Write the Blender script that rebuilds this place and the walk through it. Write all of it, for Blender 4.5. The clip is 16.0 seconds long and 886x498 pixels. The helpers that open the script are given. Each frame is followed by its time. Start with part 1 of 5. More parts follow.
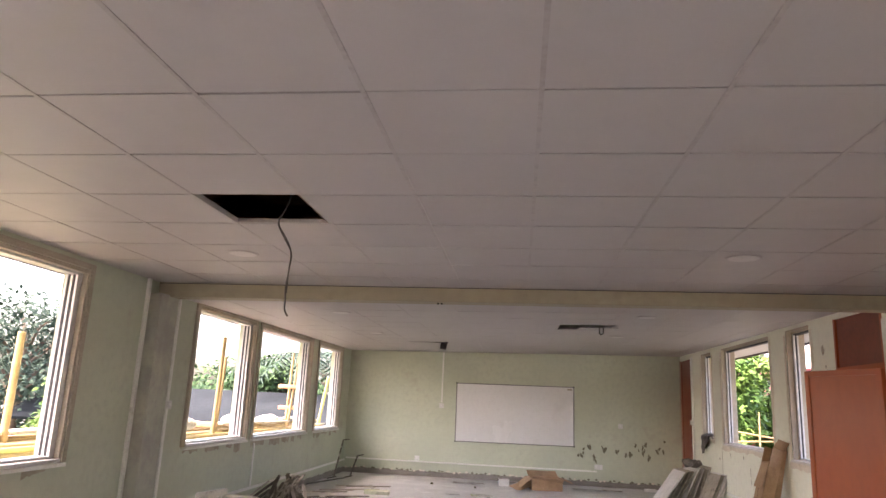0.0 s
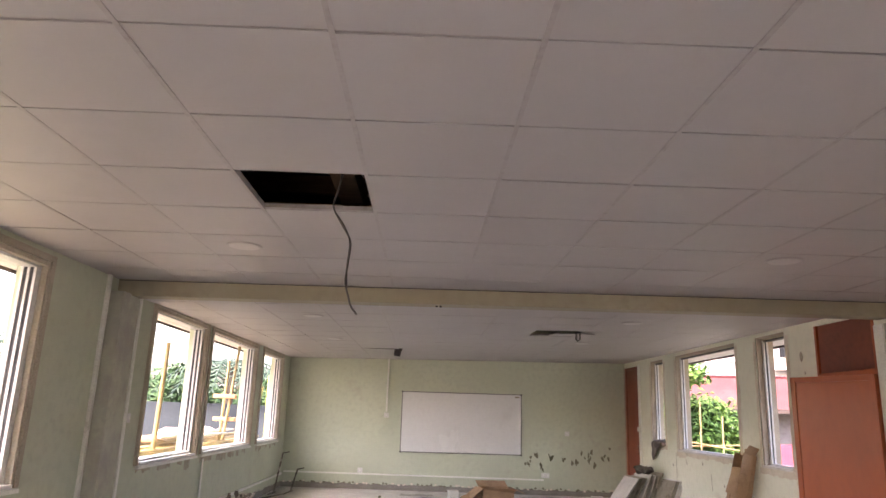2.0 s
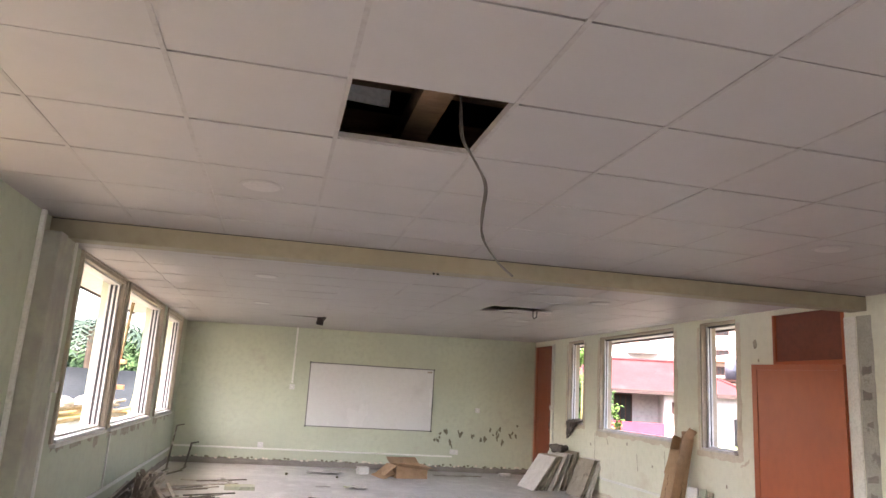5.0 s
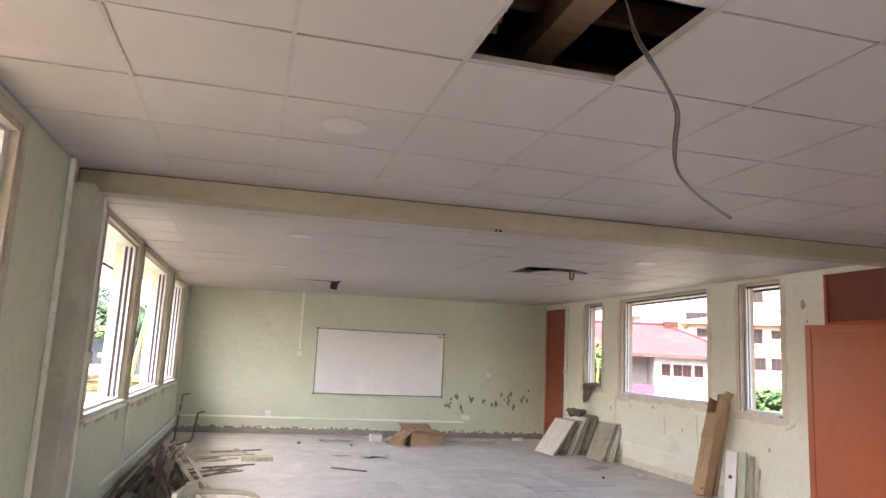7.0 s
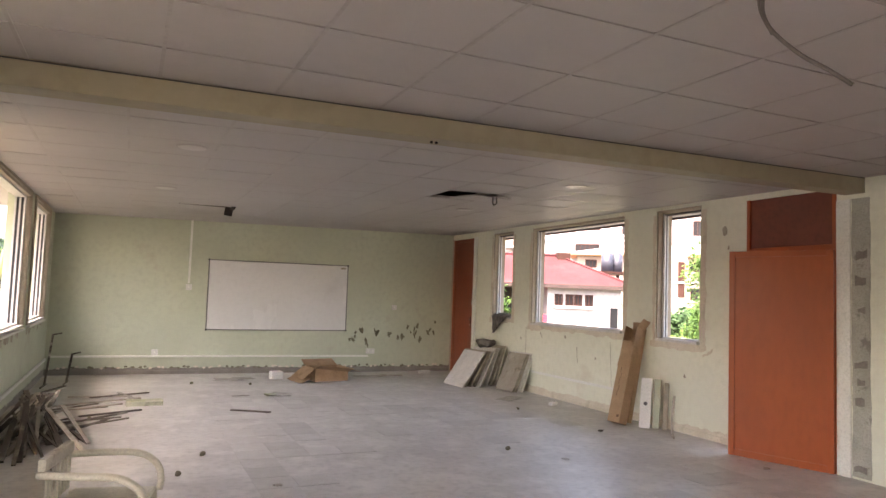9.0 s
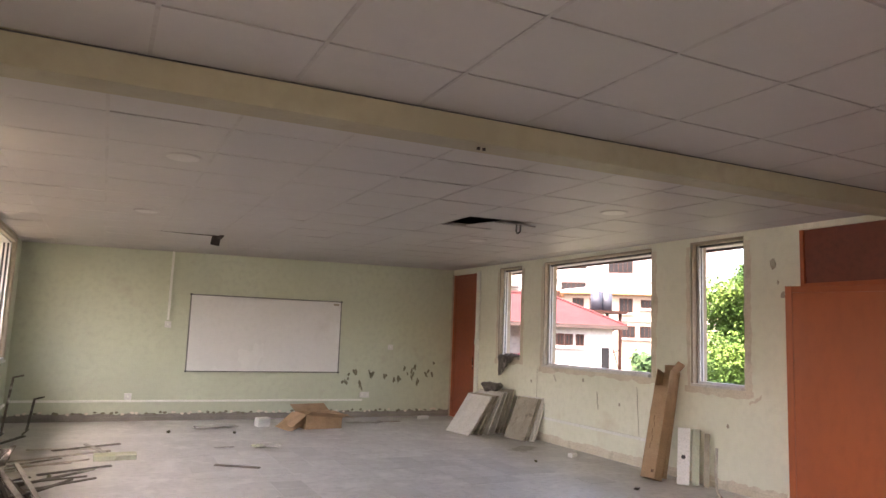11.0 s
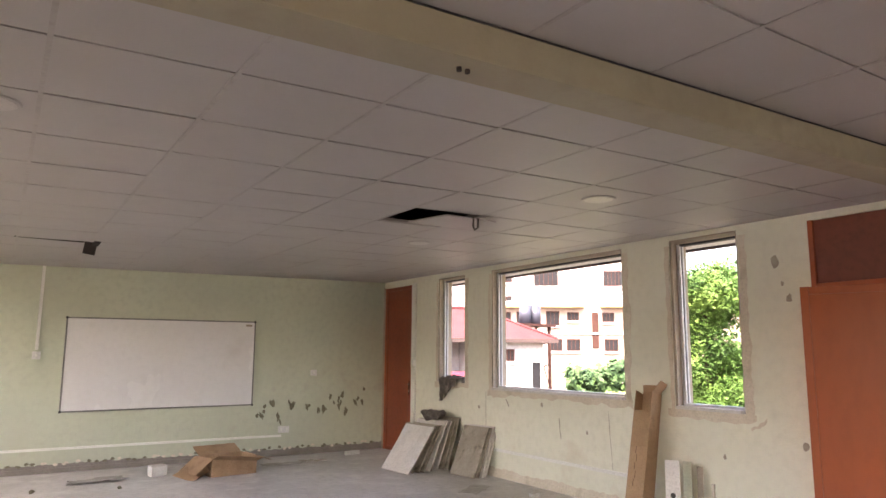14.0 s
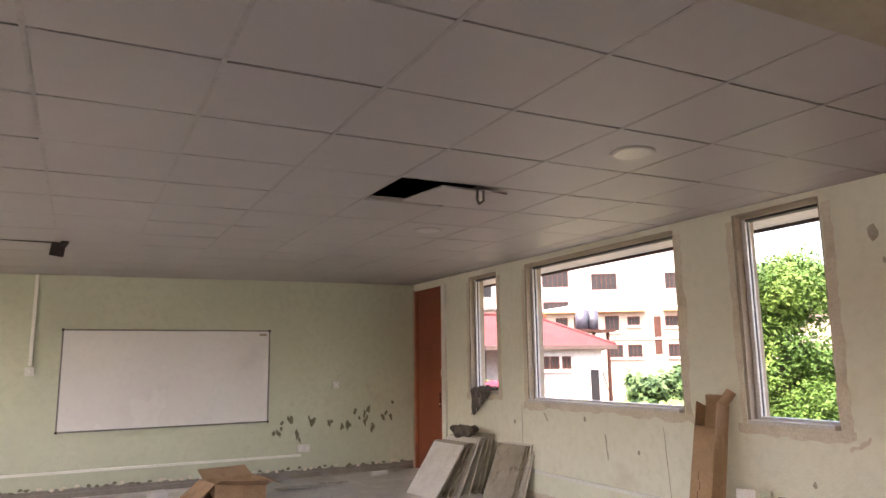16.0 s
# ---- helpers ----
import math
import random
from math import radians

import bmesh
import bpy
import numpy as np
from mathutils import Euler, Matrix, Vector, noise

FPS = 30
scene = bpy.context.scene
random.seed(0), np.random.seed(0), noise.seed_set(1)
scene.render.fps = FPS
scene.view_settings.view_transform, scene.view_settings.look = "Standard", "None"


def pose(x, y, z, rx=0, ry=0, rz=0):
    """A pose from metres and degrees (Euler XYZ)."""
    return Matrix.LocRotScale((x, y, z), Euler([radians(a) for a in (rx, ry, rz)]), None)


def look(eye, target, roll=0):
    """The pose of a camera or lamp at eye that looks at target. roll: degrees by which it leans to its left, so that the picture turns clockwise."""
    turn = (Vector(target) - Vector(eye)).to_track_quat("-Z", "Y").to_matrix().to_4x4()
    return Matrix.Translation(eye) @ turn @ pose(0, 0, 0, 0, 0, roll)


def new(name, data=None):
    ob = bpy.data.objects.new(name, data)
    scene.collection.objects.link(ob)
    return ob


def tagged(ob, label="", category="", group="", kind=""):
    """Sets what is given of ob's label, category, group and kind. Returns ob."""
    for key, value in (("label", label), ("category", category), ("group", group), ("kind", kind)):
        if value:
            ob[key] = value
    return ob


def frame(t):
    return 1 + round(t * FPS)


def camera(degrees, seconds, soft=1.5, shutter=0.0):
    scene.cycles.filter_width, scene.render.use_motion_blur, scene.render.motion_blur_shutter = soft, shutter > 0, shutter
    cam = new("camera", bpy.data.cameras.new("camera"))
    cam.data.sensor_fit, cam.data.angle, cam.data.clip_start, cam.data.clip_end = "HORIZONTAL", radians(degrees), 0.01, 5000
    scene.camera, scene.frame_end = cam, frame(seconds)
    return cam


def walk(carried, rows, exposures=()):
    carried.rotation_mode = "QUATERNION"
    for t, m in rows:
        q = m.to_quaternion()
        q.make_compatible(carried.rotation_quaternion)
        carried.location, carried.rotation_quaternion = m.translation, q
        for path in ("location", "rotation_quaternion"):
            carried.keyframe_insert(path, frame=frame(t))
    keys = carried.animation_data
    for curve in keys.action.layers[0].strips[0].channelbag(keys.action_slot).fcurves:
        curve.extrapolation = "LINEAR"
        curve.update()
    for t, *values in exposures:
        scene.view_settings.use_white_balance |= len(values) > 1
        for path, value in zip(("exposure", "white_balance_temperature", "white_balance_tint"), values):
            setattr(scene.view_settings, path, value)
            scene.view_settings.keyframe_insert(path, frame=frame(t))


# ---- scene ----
cam = camera(65.9, 16.0)
EXPOSURES = [(0.0, 3.88, 7000, 24), (3.2, 3.95, 6900, 22), (6.5, 4.25, 6750, 18), (8.5, 3.95, 7050, 19), (9.0, 3.75, 7300, 20), (12.0, 3.8, 7250, 21), (14.5, 3.95, 7250, 22), (15.0, 3.87, 7300, 23), (16.0, 3.75, 7350, 23)]
PATH = [
    (0, (0.063, 0.34, 1.476), (-0.169, 2.278, 1.913), 2.7),
    (0.5, (-0.145, 0.505, 1.493), (-0.442, 2.423, 1.976), 1.1),
    (1, (-0.354, 0.567, 1.464), (-0.618, 2.492, 1.94), 3.9),
    (1.5, (-0.622, 0.606, 1.478), (-0.656, 2.558, 1.911), 2.2),
    (2, (-0.8, 0.723, 1.457), (-0.762, 2.666, 1.927), 2.1),
    (2.5, (-0.99, 0.888, 1.464), (-0.984, 2.829, 1.946), 2.6),
    (3, (-1.224, 0.958, 1.453), (-1.018, 2.89, 1.926), 3.2),
    (3.2, (-1.323, 0.97, 1.465), (-1.04, 2.898, 1.914), 2.3),
    (5.3, (-1.94, 1.54, 1.456), (-1.473, 3.441, 1.867), 3.0),
    (5.5, (-2.001, 1.578, 1.47), (-1.506, 3.469, 1.891), 2.2),
    (6, (-2.112, 1.697, 1.463), (-1.596, 3.589, 1.857), 2.4),
    (6.5, (-2.206, 1.902, 1.443), (-1.786, 3.818, 1.834), 1.2),
    (7, (-2.371, 2.054, 1.432), (-1.856, 3.96, 1.75), 2.9),
    (7.5, (-2.525, 2.179, 1.447), (-1.809, 4.031, 1.688), 1.4),
    (8, (-2.521, 2.354, 1.436), (-1.752, 4.181, 1.703), 1.7),
    (8.5, (-2.48, 2.575, 1.437), (-1.734, 4.417, 1.662), 2.2),
    (9, (-2.401, 2.765, 1.408), (-1.575, 4.582, 1.546), 2.1),
    (9.2, (-2.408, 2.86, 1.4), (-1.571, 4.669, 1.565), 2.9),
    (11.3, (-2.397, 3.782, 1.4), (-1.503, 5.55, 1.678), 2.0),
    (11.5, (-2.401, 3.876, 1.416), (-1.445, 5.605, 1.727), 2.3),
    (12, (-2.33, 4.069, 1.428), (-1.385, 5.803, 1.745), 0.2),
    (12.5, (-2.143, 4.337, 1.405), (-1.341, 6.116, 1.842), 0.9),
    (13, (-2.021, 4.556, 1.433), (-1.099, 6.29, 1.81), -0.9),
    (13.5, (-1.972, 4.739, 1.443), (-1.029, 6.465, 1.802), 0.5),
    (14, (-1.92, 4.922, 1.445), (-0.852, 6.585, 1.751), 0.4),
    (14.5, (-1.637, 5.04, 1.427), (-0.674, 6.762, 1.755), -1.8),
    (15, (-1.409, 5.194, 1.427), (-0.48, 6.941, 1.715), -1.2),
    (15.5, (-1.255, 5.446, 1.444), (-0.37, 7.209, 1.77), 0.6),
    (16, (-1.04, 5.617, 1.424), (-0.12, 7.361, 1.758), -0.7),
]
walk(cam, [(t, look(eye, target, roll)) for t, eye, target, roll in PATH], exposures=EXPOSURES)

# ---- world and sun ----
world = bpy.data.worlds.new("world")
scene.world = world
world.use_nodes = True
wn = world.node_tree.nodes
sky = wn.new("ShaderNodeTexSky")
sky.sky_type, sky.sun_disc = "NISHITA", False
sky.sun_elevation, sky.sun_rotation = radians(60), radians(232)
sky.air_density, sky.dust_density, sky.ozone_density = 1.0, 6.0, 0.6
wn["Background"].inputs[1].default_value = 0.15
world.node_tree.links.new(sky.outputs[0], wn["Background"].inputs[0])
sun = new("sun", bpy.data.lights.new("sun", "SUN"))
sun.data.energy, sun.data.angle, sun.data.color = 0.5, radians(25), (1.0, 0.96, 0.9)
sun.matrix_world = look((-15.0, -11.7, 33), (0, 0, 0))


# ---- materials ----
def mat(name, c1, c2=None, scale=3.0, rough=0.7, bump=0.0, bscale=60.0, metal=0.0, stain=None, sscale=1.2, slo=0.55, shi=0.68, rvar=0.1, piece=0.0, stretch=(1, 1, 1), fine_mix=1.0):
    """A surface with broad and fine variation, stains of their own shape and fine relief."""
    m = bpy.data.materials.new(name)
    m.use_nodes = True
    n, ln = m.node_tree.nodes, m.node_tree.links
    b = n["Principled BSDF"]
    b.inputs["Metallic"].default_value = metal
    tc = n.new("ShaderNodeTexCoord")
    mp = n.new("ShaderNodeMapping")
    mp.inputs["Scale"].default_value = stretch
    ln.new(tc.outputs["Object"], mp.inputs[0])

    def tex(s, detail):
        t = n.new("ShaderNodeTexNoise")
        t.inputs["Scale"].default_value, t.inputs["Detail"].default_value = s, detail
        ln.new(mp.outputs[0], t.inputs["Vector"])
        return t

    def ramp(src, lo, hi):
        r = n.new("ShaderNodeMapRange")
        r.inputs[1].default_value, r.inputs[2].default_value = lo, hi
        ln.new(src, r.inputs[0])
        return r.outputs[0]

    def mix(f, a, bb):
        x = n.new("ShaderNodeMix")
        x.data_type = "RGBA"
        for sock, v in ((x.inputs[0], f), (x.inputs[6], a), (x.inputs[7], bb)):
            if isinstance(v, bpy.types.NodeSocket):
                ln.new(v, sock)
            else:
                sock.default_value = (*v, 1) if isinstance(v, tuple) else v
        return x.outputs[2]

    if piece:
        own = n.new("ShaderNodeObjectInfo")
        shift = n.new("ShaderNodeVectorMath")
        shift.operation = "SCALE"
        shift.inputs[0].default_value = (37.0, 53.0, 11.0)
        ln.new(own.outputs["Random"], shift.inputs["Scale"])
        ln.new(shift.outputs[0], mp.inputs["Location"])
    c2 = c2 or tuple(0.86 * v for v in c1)
    big, fine = tex(scale, 4), tex(scale * 14, 6)
    col = mix(ramp(big.outputs[0], 0.35, 0.65), c1, c2)
    col = mix(ramp(fine.outputs[0], 0.45, 0.8), col, tuple((1 - 0.18 * fine_mix) * a for a in c2))
    if stain:
        st = tex(sscale, 8)
        st.inputs["Roughness"].default_value = 0.62
        col = mix(ramp(st.outputs[0], slo, shi), col, stain)
    if piece:
        oi = n.new("ShaderNodeObjectInfo")
        hs = n.new("ShaderNodeHueSaturation")
        ln.new(col, hs.inputs["Color"])
        r = n.new("ShaderNodeMapRange")
        r.inputs[3].default_value, r.inputs[4].default_value = 1 - piece, 1 + piece
        ln.new(oi.outputs["Random"], r.inputs[0])
        ln.new(r.outputs[0], hs.inputs["Value"])
        col = hs.outputs[0]
    ln.new(col, b.inputs["Base Color"])
    rr = n.new("ShaderNodeMapRange")
    rr.inputs[3].default_value, rr.inputs[4].default_value = max(0.03, rough - rvar), min(1, rough + rvar)
    ln.new(big.outputs[0], rr.inputs[0])
    ln.new(rr.outputs[0], b.inputs["Roughness"])
    if bump:
        bt = tex(bscale, 5)
        bm_ = n.new("ShaderNodeBump")
        bm_.inputs["Strength"].default_value, bm_.inputs["Distance"].default_value = bump, 0.01
        ln.new(bt.outputs[0], bm_.inputs["Height"])
        ln.new(bm_.outputs[0], b.inputs["Normal"])
    return m


M = dict(
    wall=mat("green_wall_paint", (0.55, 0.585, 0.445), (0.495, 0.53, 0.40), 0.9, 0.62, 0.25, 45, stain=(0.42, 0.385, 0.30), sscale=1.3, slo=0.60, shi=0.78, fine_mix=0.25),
    # wall green raised towards cream: window light on the east wall put into colour
    cream=mat("brightened_green_wall_paint", (0.80, 0.80, 0.67), (0.74, 0.74, 0.605), 0.9, 0.6, 0.3, 45, stain=(0.64, 0.58, 0.45), sscale=1.5, slo=0.60, shi=0.78, fine_mix=0.3),
    column=mat("mottled_column_paint", (0.50, 0.52, 0.40), (0.44, 0.44, 0.36), 1.6, 0.7, 0.3, 45, stain=(0.385, 0.36, 0.315), sscale=2.6, slo=0.46, shi=0.62, fine_mix=0.3),
    leafyellow=mat("yellow_green_leaf", (0.15, 0.21, 0.03), (0.11, 0.17, 0.025), 0.9, 0.5),
    reveal=mat("dusty_brown_reveal", (0.46, 0.39, 0.30), (0.37, 0.31, 0.24), 4, 0.85, 0.3, 60),
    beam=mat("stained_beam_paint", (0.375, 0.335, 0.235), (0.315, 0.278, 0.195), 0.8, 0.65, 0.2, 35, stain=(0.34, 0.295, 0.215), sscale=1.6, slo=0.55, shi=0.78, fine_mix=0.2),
    plaster=mat("brown_plaster_patch", (0.74, 0.68, 0.555), (0.67, 0.60, 0.475), 4, 0.9, 0.6, 70, stain=(0.55, 0.5, 0.38), sscale=5),
    dirt=mat("brown_wall_grime", (0.40, 0.355, 0.27), (0.345, 0.30, 0.225), 3, 0.8, 0.3, 50, stain=(0.50, 0.48, 0.37), sscale=4, slo=0.45, shi=0.65),
    concrete=mat("bare_concrete", (0.50, 0.485, 0.41), (0.40, 0.39, 0.33), 5, 0.92, 0.8, 60, stain=(0.27, 0.255, 0.22), sscale=7, slo=0.58, shi=0.66),
    floor=mat("worn_cement_floor", (0.62, 0.60, 0.575), (0.54, 0.52, 0.495), 1.1, 0.42, 0.12, 30, stain=(0.68, 0.66, 0.63), sscale=3.2, slo=0.5, shi=0.66, rvar=0.2),
    vinyl=mat("worn_floor_tile", (0.60, 0.585, 0.56), (0.53, 0.515, 0.49), 6, 0.4, 0.03, 30, stain=(0.52, 0.5, 0.475), sscale=3, slo=0.45, shi=0.75, rvar=0.06, piece=0.11),
    skirt=mat("dusty_grey_skirting", (0.29, 0.265, 0.23), (0.23, 0.21, 0.18), 4, 0.85, 0.5, 50),
    # off-white tiles and bars lowered to mid-grey: ceiling dimness put into the colour
    tile=mat("dimmed_ceiling_tile", (0.41, 0.385, 0.37), (0.39, 0.366, 0.352), 0.5, 0.5, 0.06, 220, rvar=0.08, fine_mix=0.1),
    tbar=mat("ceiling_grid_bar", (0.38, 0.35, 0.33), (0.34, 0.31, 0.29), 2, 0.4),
    # near-black: darkness of the roof space and tile gaps put into the colour
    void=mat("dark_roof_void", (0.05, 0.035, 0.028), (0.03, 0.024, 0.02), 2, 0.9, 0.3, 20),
    timber=mat("rough_timber", (0.26, 0.17, 0.10), (0.17, 0.105, 0.06), 3, 0.8, 0.5, 40, stretch=(1, 6, 6)),
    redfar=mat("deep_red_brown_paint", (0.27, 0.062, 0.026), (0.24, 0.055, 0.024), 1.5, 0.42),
    # darker copy of the door red, shade of the transom recess included
    redshade=mat("recess_shaded_red_brown", (0.20, 0.05, 0.028), (0.165, 0.042, 0.024), 1.5, 0.42),
    wood=mat("weathered_wood_frame", (0.50, 0.44, 0.345), (0.41, 0.355, 0.275), 5, 0.7, 0.4, 60, stain=(0.48, 0.43, 0.33), sscale=4),
    alu=mat("white_aluminium", (0.70, 0.69, 0.68), (0.60, 0.59, 0.57), 3, 0.35, 0.05, 50, 0.1),
    dark=mat("dark_rubber_and_gap", (0.045, 0.04, 0.045), (0.03, 0.03, 0.035), 6, 0.6),
    red=mat("red_brown_steel_paint", (0.42, 0.10, 0.03), (0.37, 0.085, 0.026), 1.2, 0.32, 0.02, 12, stain=(0.30, 0.075, 0.03), sscale=1.4, slo=0.55, shi=0.75, fine_mix=0.25, rvar=0.12, stretch=(1, 1, 0.4)),
    board=mat("whiteboard_surface", (0.74, 0.735, 0.72), (0.71, 0.705, 0.69), 1.2, 0.25, stain=(0.63, 0.62, 0.60), sscale=1.8, slo=0.56, shi=0.8, fine_mix=0.15),
    steel=mat("grey_metal_trim", (0.28, 0.28, 0.27), (0.2, 0.2, 0.19), 8, 0.4, metal=0.7),
    pvc=mat("white_plastic_trunking", (0.84, 0.84, 0.78), (0.79, 0.79, 0.72), 4, 0.45, stain=(0.5, 0.48, 0.4), sscale=6, slo=0.62, shi=0.8),
    white=mat("white_plastic", (0.76, 0.75, 0.72), (0.68, 0.67, 0.64), 4, 0.4),
    # kept just above the dimmed tile colour
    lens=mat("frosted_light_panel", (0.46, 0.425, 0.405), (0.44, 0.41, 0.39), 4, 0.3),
    card=mat("brown_cardboard", (0.43, 0.285, 0.165), (0.36, 0.235, 0.135), 5, 0.85, 0.2, 90, stain=(0.29, 0.19, 0.11), sscale=6),
    print=mat("dark_print", (0.16, 0.09, 0.05), (0.12, 0.07, 0.04), 8, 0.8),
    panelw=mat("dirty_white_board", (0.72, 0.69, 0.64), (0.62, 0.59, 0.54), 4, 0.7, 0.2, 60, stain=(0.4, 0.375, 0.33), sscale=5, slo=0.6, shi=0.75),
    panelg=mat("grey_brown_board", (0.41, 0.365, 0.29), (0.31, 0.275, 0.215), 5, 0.8, 0.3, 60, stain=(0.14, 0.12, 0.09), sscale=7),
    greenbd=mat("pale_green_board", (0.47, 0.5, 0.38), (0.38, 0.41, 0.31), 5, 0.7, 0.2, 60, stain=(0.2, 0.2, 0.16), sscale=6),
    scrap=mat("dirty_scrap_strip", (0.15, 0.125, 0.10), (0.08, 0.066, 0.053), 6, 0.75, 0.3, 60, stain=(0.42, 0.39, 0.34), sscale=5, piece=0.5),
    scraplight=mat("pale_scrap_strip", (0.5, 0.46, 0.4), (0.36, 0.33, 0.28), 6, 0.7, 0.3, 60, stain=(0.2, 0.17, 0.14), sscale=6, piece=0.25),
    rag=mat("dark_grey_cloth", (0.19, 0.17, 0.15), (0.08, 0.07, 0.062), 9, 0.95, 0.6, 60, stain=(0.28, 0.25, 0.22), sscale=8),
    cable=mat("grey_cable_sheath", (0.13, 0.11, 0.1), (0.085, 0.075, 0.07), 20, 0.5),
    chair=mat("cream_moulded_plastic", (0.66, 0.63, 0.50), (0.56, 0.53, 0.42), 5, 0.4, 0.05, 60, stain=(0.36, 0.32, 0.25), sscale=6, slo=0.6),
    scuff=mat("flaked_paint_patch", (0.23, 0.22, 0.15), (0.17, 0.16, 0.11), 20, 0.95, 0.6, 90),
    paper=mat("grey_paper_debris", (0.55, 0.53, 0.48), (0.4, 0.38, 0.34), 10, 0.85, 0.4, 50, piece=0.2),
    yellowgreen=mat("green_white_carton", (0.42, 0.45, 0.24), (0.6, 0.6, 0.48), 9, 0.7),
    bamboo=mat("dry_bamboo", (0.36, 0.255, 0.11), (0.27, 0.19, 0.085), 4, 0.55, 0.2, 40, stain=(0.25, 0.2, 0.12), sscale=6, piece=0.2),
    greenbamboo=mat("green_bamboo", (0.38, 0.40, 0.10), (0.46, 0.36, 0.12), 3, 0.5, 0.2, 40),
    ground=mat("pale_earth_and_grass", (0.11, 0.095, 0.07), (0.085, 0.075, 0.055), 0.35, 0.95, 0.6, 8, stain=(0.12, 0.15, 0.06), sscale=0.5),
    render=mat("white_wall_render", (0.42, 0.395, 0.395), (0.375, 0.355, 0.355), 0.5, 0.85, 0.2, 20),
    peach=mat("peach_wall_render", (0.36, 0.285, 0.235), (0.32, 0.255, 0.215), 0.5, 0.85, 0.2, 20),
    pinkroof=mat("faded_red_roof_sheet", (0.095, 0.031, 0.033), (0.08, 0.026, 0.028), 0.8, 0.9, 0.2, 12, stain=(0.11, 0.038, 0.04), sscale=0.9),
    fascia=mat("brown_fascia", (0.06, 0.036, 0.032), (0.045, 0.028, 0.025), 2, 0.7),
    orange=mat("orange_trim", (0.62, 0.30, 0.14), (0.54, 0.25, 0.12), 2, 0.7),
    redpaint=mat("crimson_paint", (0.42, 0.04, 0.07), (0.34, 0.03, 0.06), 2, 0.6),
    glass=mat("dark_window_glass", (0.02, 0.02, 0.022), (0.014, 0.014, 0.016), 2, 0.35),
    winframe=mat("brown_window_frame", (0.055, 0.024, 0.018), (0.04, 0.018, 0.014), 3, 0.6),
    tank=mat("dark_blue_plastic_tank", (0.05, 0.055, 0.075), (0.04, 0.043, 0.06), 2, 0.4),
    greyroof=mat("grey_roof_sheet", (0.017, 0.021, 0.023), (0.013, 0.016, 0.018), 0.7, 0.95, 0.3, 10),
    soffit=mat("pale_soffit_board", (0.66, 0.62, 0.60), (0.6, 0.56, 0.54), 1.2, 0.7),
    bark=mat("tree_bark", (0.13, 0.095, 0.065), (0.08, 0.06, 0.045), 4, 0.95, 0.8, 25),
    leaf=mat("bright_green_leaf", (0.06, 0.125, 0.024), (0.036, 0.085, 0.018), 0.9, 0.5, stain=(0.12, 0.20, 0.04), sscale=0.7, slo=0.45, shi=0.65),
    leafdark=mat("deep_green_leaf", (0.045, 0.09, 0.03), (0.03, 0.065, 0.025), 0.9, 0.55, stain=(0.07, 0.13, 0.035), sscale=0.8),
    leafgrey=mat("hazy_green_leaf", (0.042, 0.068, 0.048), (0.03, 0.05, 0.035), 0.9, 0.75),
)
for k in ("greyroof", "leafgrey", "leafdark", "leaf", "glass", "winframe", "pinkroof"):
    M[k].node_tree.nodes["Principled BSDF"].inputs["Specular IOR Level"].default_value = 0.15


# ---- building helpers ----
def box(bm, x0, x1, y0, y1, z0, z1, m=None, bevel=0.0):
    r = bmesh.ops.create_cube(bm, size=1.0)
    v = r["verts"]
    t = Matrix.Translation(((x0 + x1) / 2, (y0 + y1) / 2, (z0 + z1) / 2)) @ Matrix.Diagonal((x1 - x0, y1 - y0, z1 - z0, 1))
    bmesh.ops.transform(bm, matrix=(m or Matrix()) @ t, verts=v)
    if bevel:
        e = list({e for q in v for e in q.link_edges})
        bmesh.ops.bevel(bm, geom=e, offset=bevel, segments=2, affect="EDGES", profile=0.7)
    return bm


def bx(x0, x1, y0, y1, z0, z1, bevel=0.0, m=None):
    return box(bmesh.new(), x0, x1, y0, y1, z0, z1, m, bevel)


def tube(pts, r, bm=None, seg=8, radii=None):
    """A round bar along the points."""
    bm = bm or bmesh.new()
    pts = [Vector(p) for p in pts]
    rings = []
    for i, p in enumerate(pts):
        d = (pts[min(i + 1, len(pts) - 1)] - pts[max(i - 1, 0)]).normalized()
        a = d.cross(Vector((0.31, 0.17, 0.93))).normalized()
        b = d.cross(a)
        rr = radii[i] if radii else r
        rings.append([bm.verts.new(p + rr * (math.cos(2 * math.pi * k / seg) * a + math.sin(2 * math.pi * k / seg) * b)) for k in range(seg)])
    for q, s in zip(rings, rings[1:]):
        for k in range(seg):
            bm.faces.new((q[k], q[(k + 1) % seg], s[(k + 1) % seg], s[k]))
    bm.faces.new(rings[0][::-1])
    bm.faces.new(rings[-1])
    return bm


def link(name, bm, material, smooth=False):
    bmesh.ops.recalc_face_normals(bm, faces=bm.faces)
    me = bpy.data.meshes.new(name)
    bm.to_mesh(me)
    bm.free()
    if smooth:
        me.shade_smooth()
    me.materials.append(M[material])
    return new(name, me)


def part(name, bm, material, parent, label="", smooth=False):
    ob = link(name, bm, material, smooth)
    ob.parent = parent
    if label:
        ob["label"] = label
    return ob


def thing(name, label, category, at=None, group=""):
    ob = new(name)
    ob.empty_display_size = 0.1
    if at is not None:
        ob.matrix_basis = at
    return tagged(ob, label, category, group)


def struct(name, bm, material, label="", category=""):
    return tagged(link(name, bm, material), label, category, kind="structure")


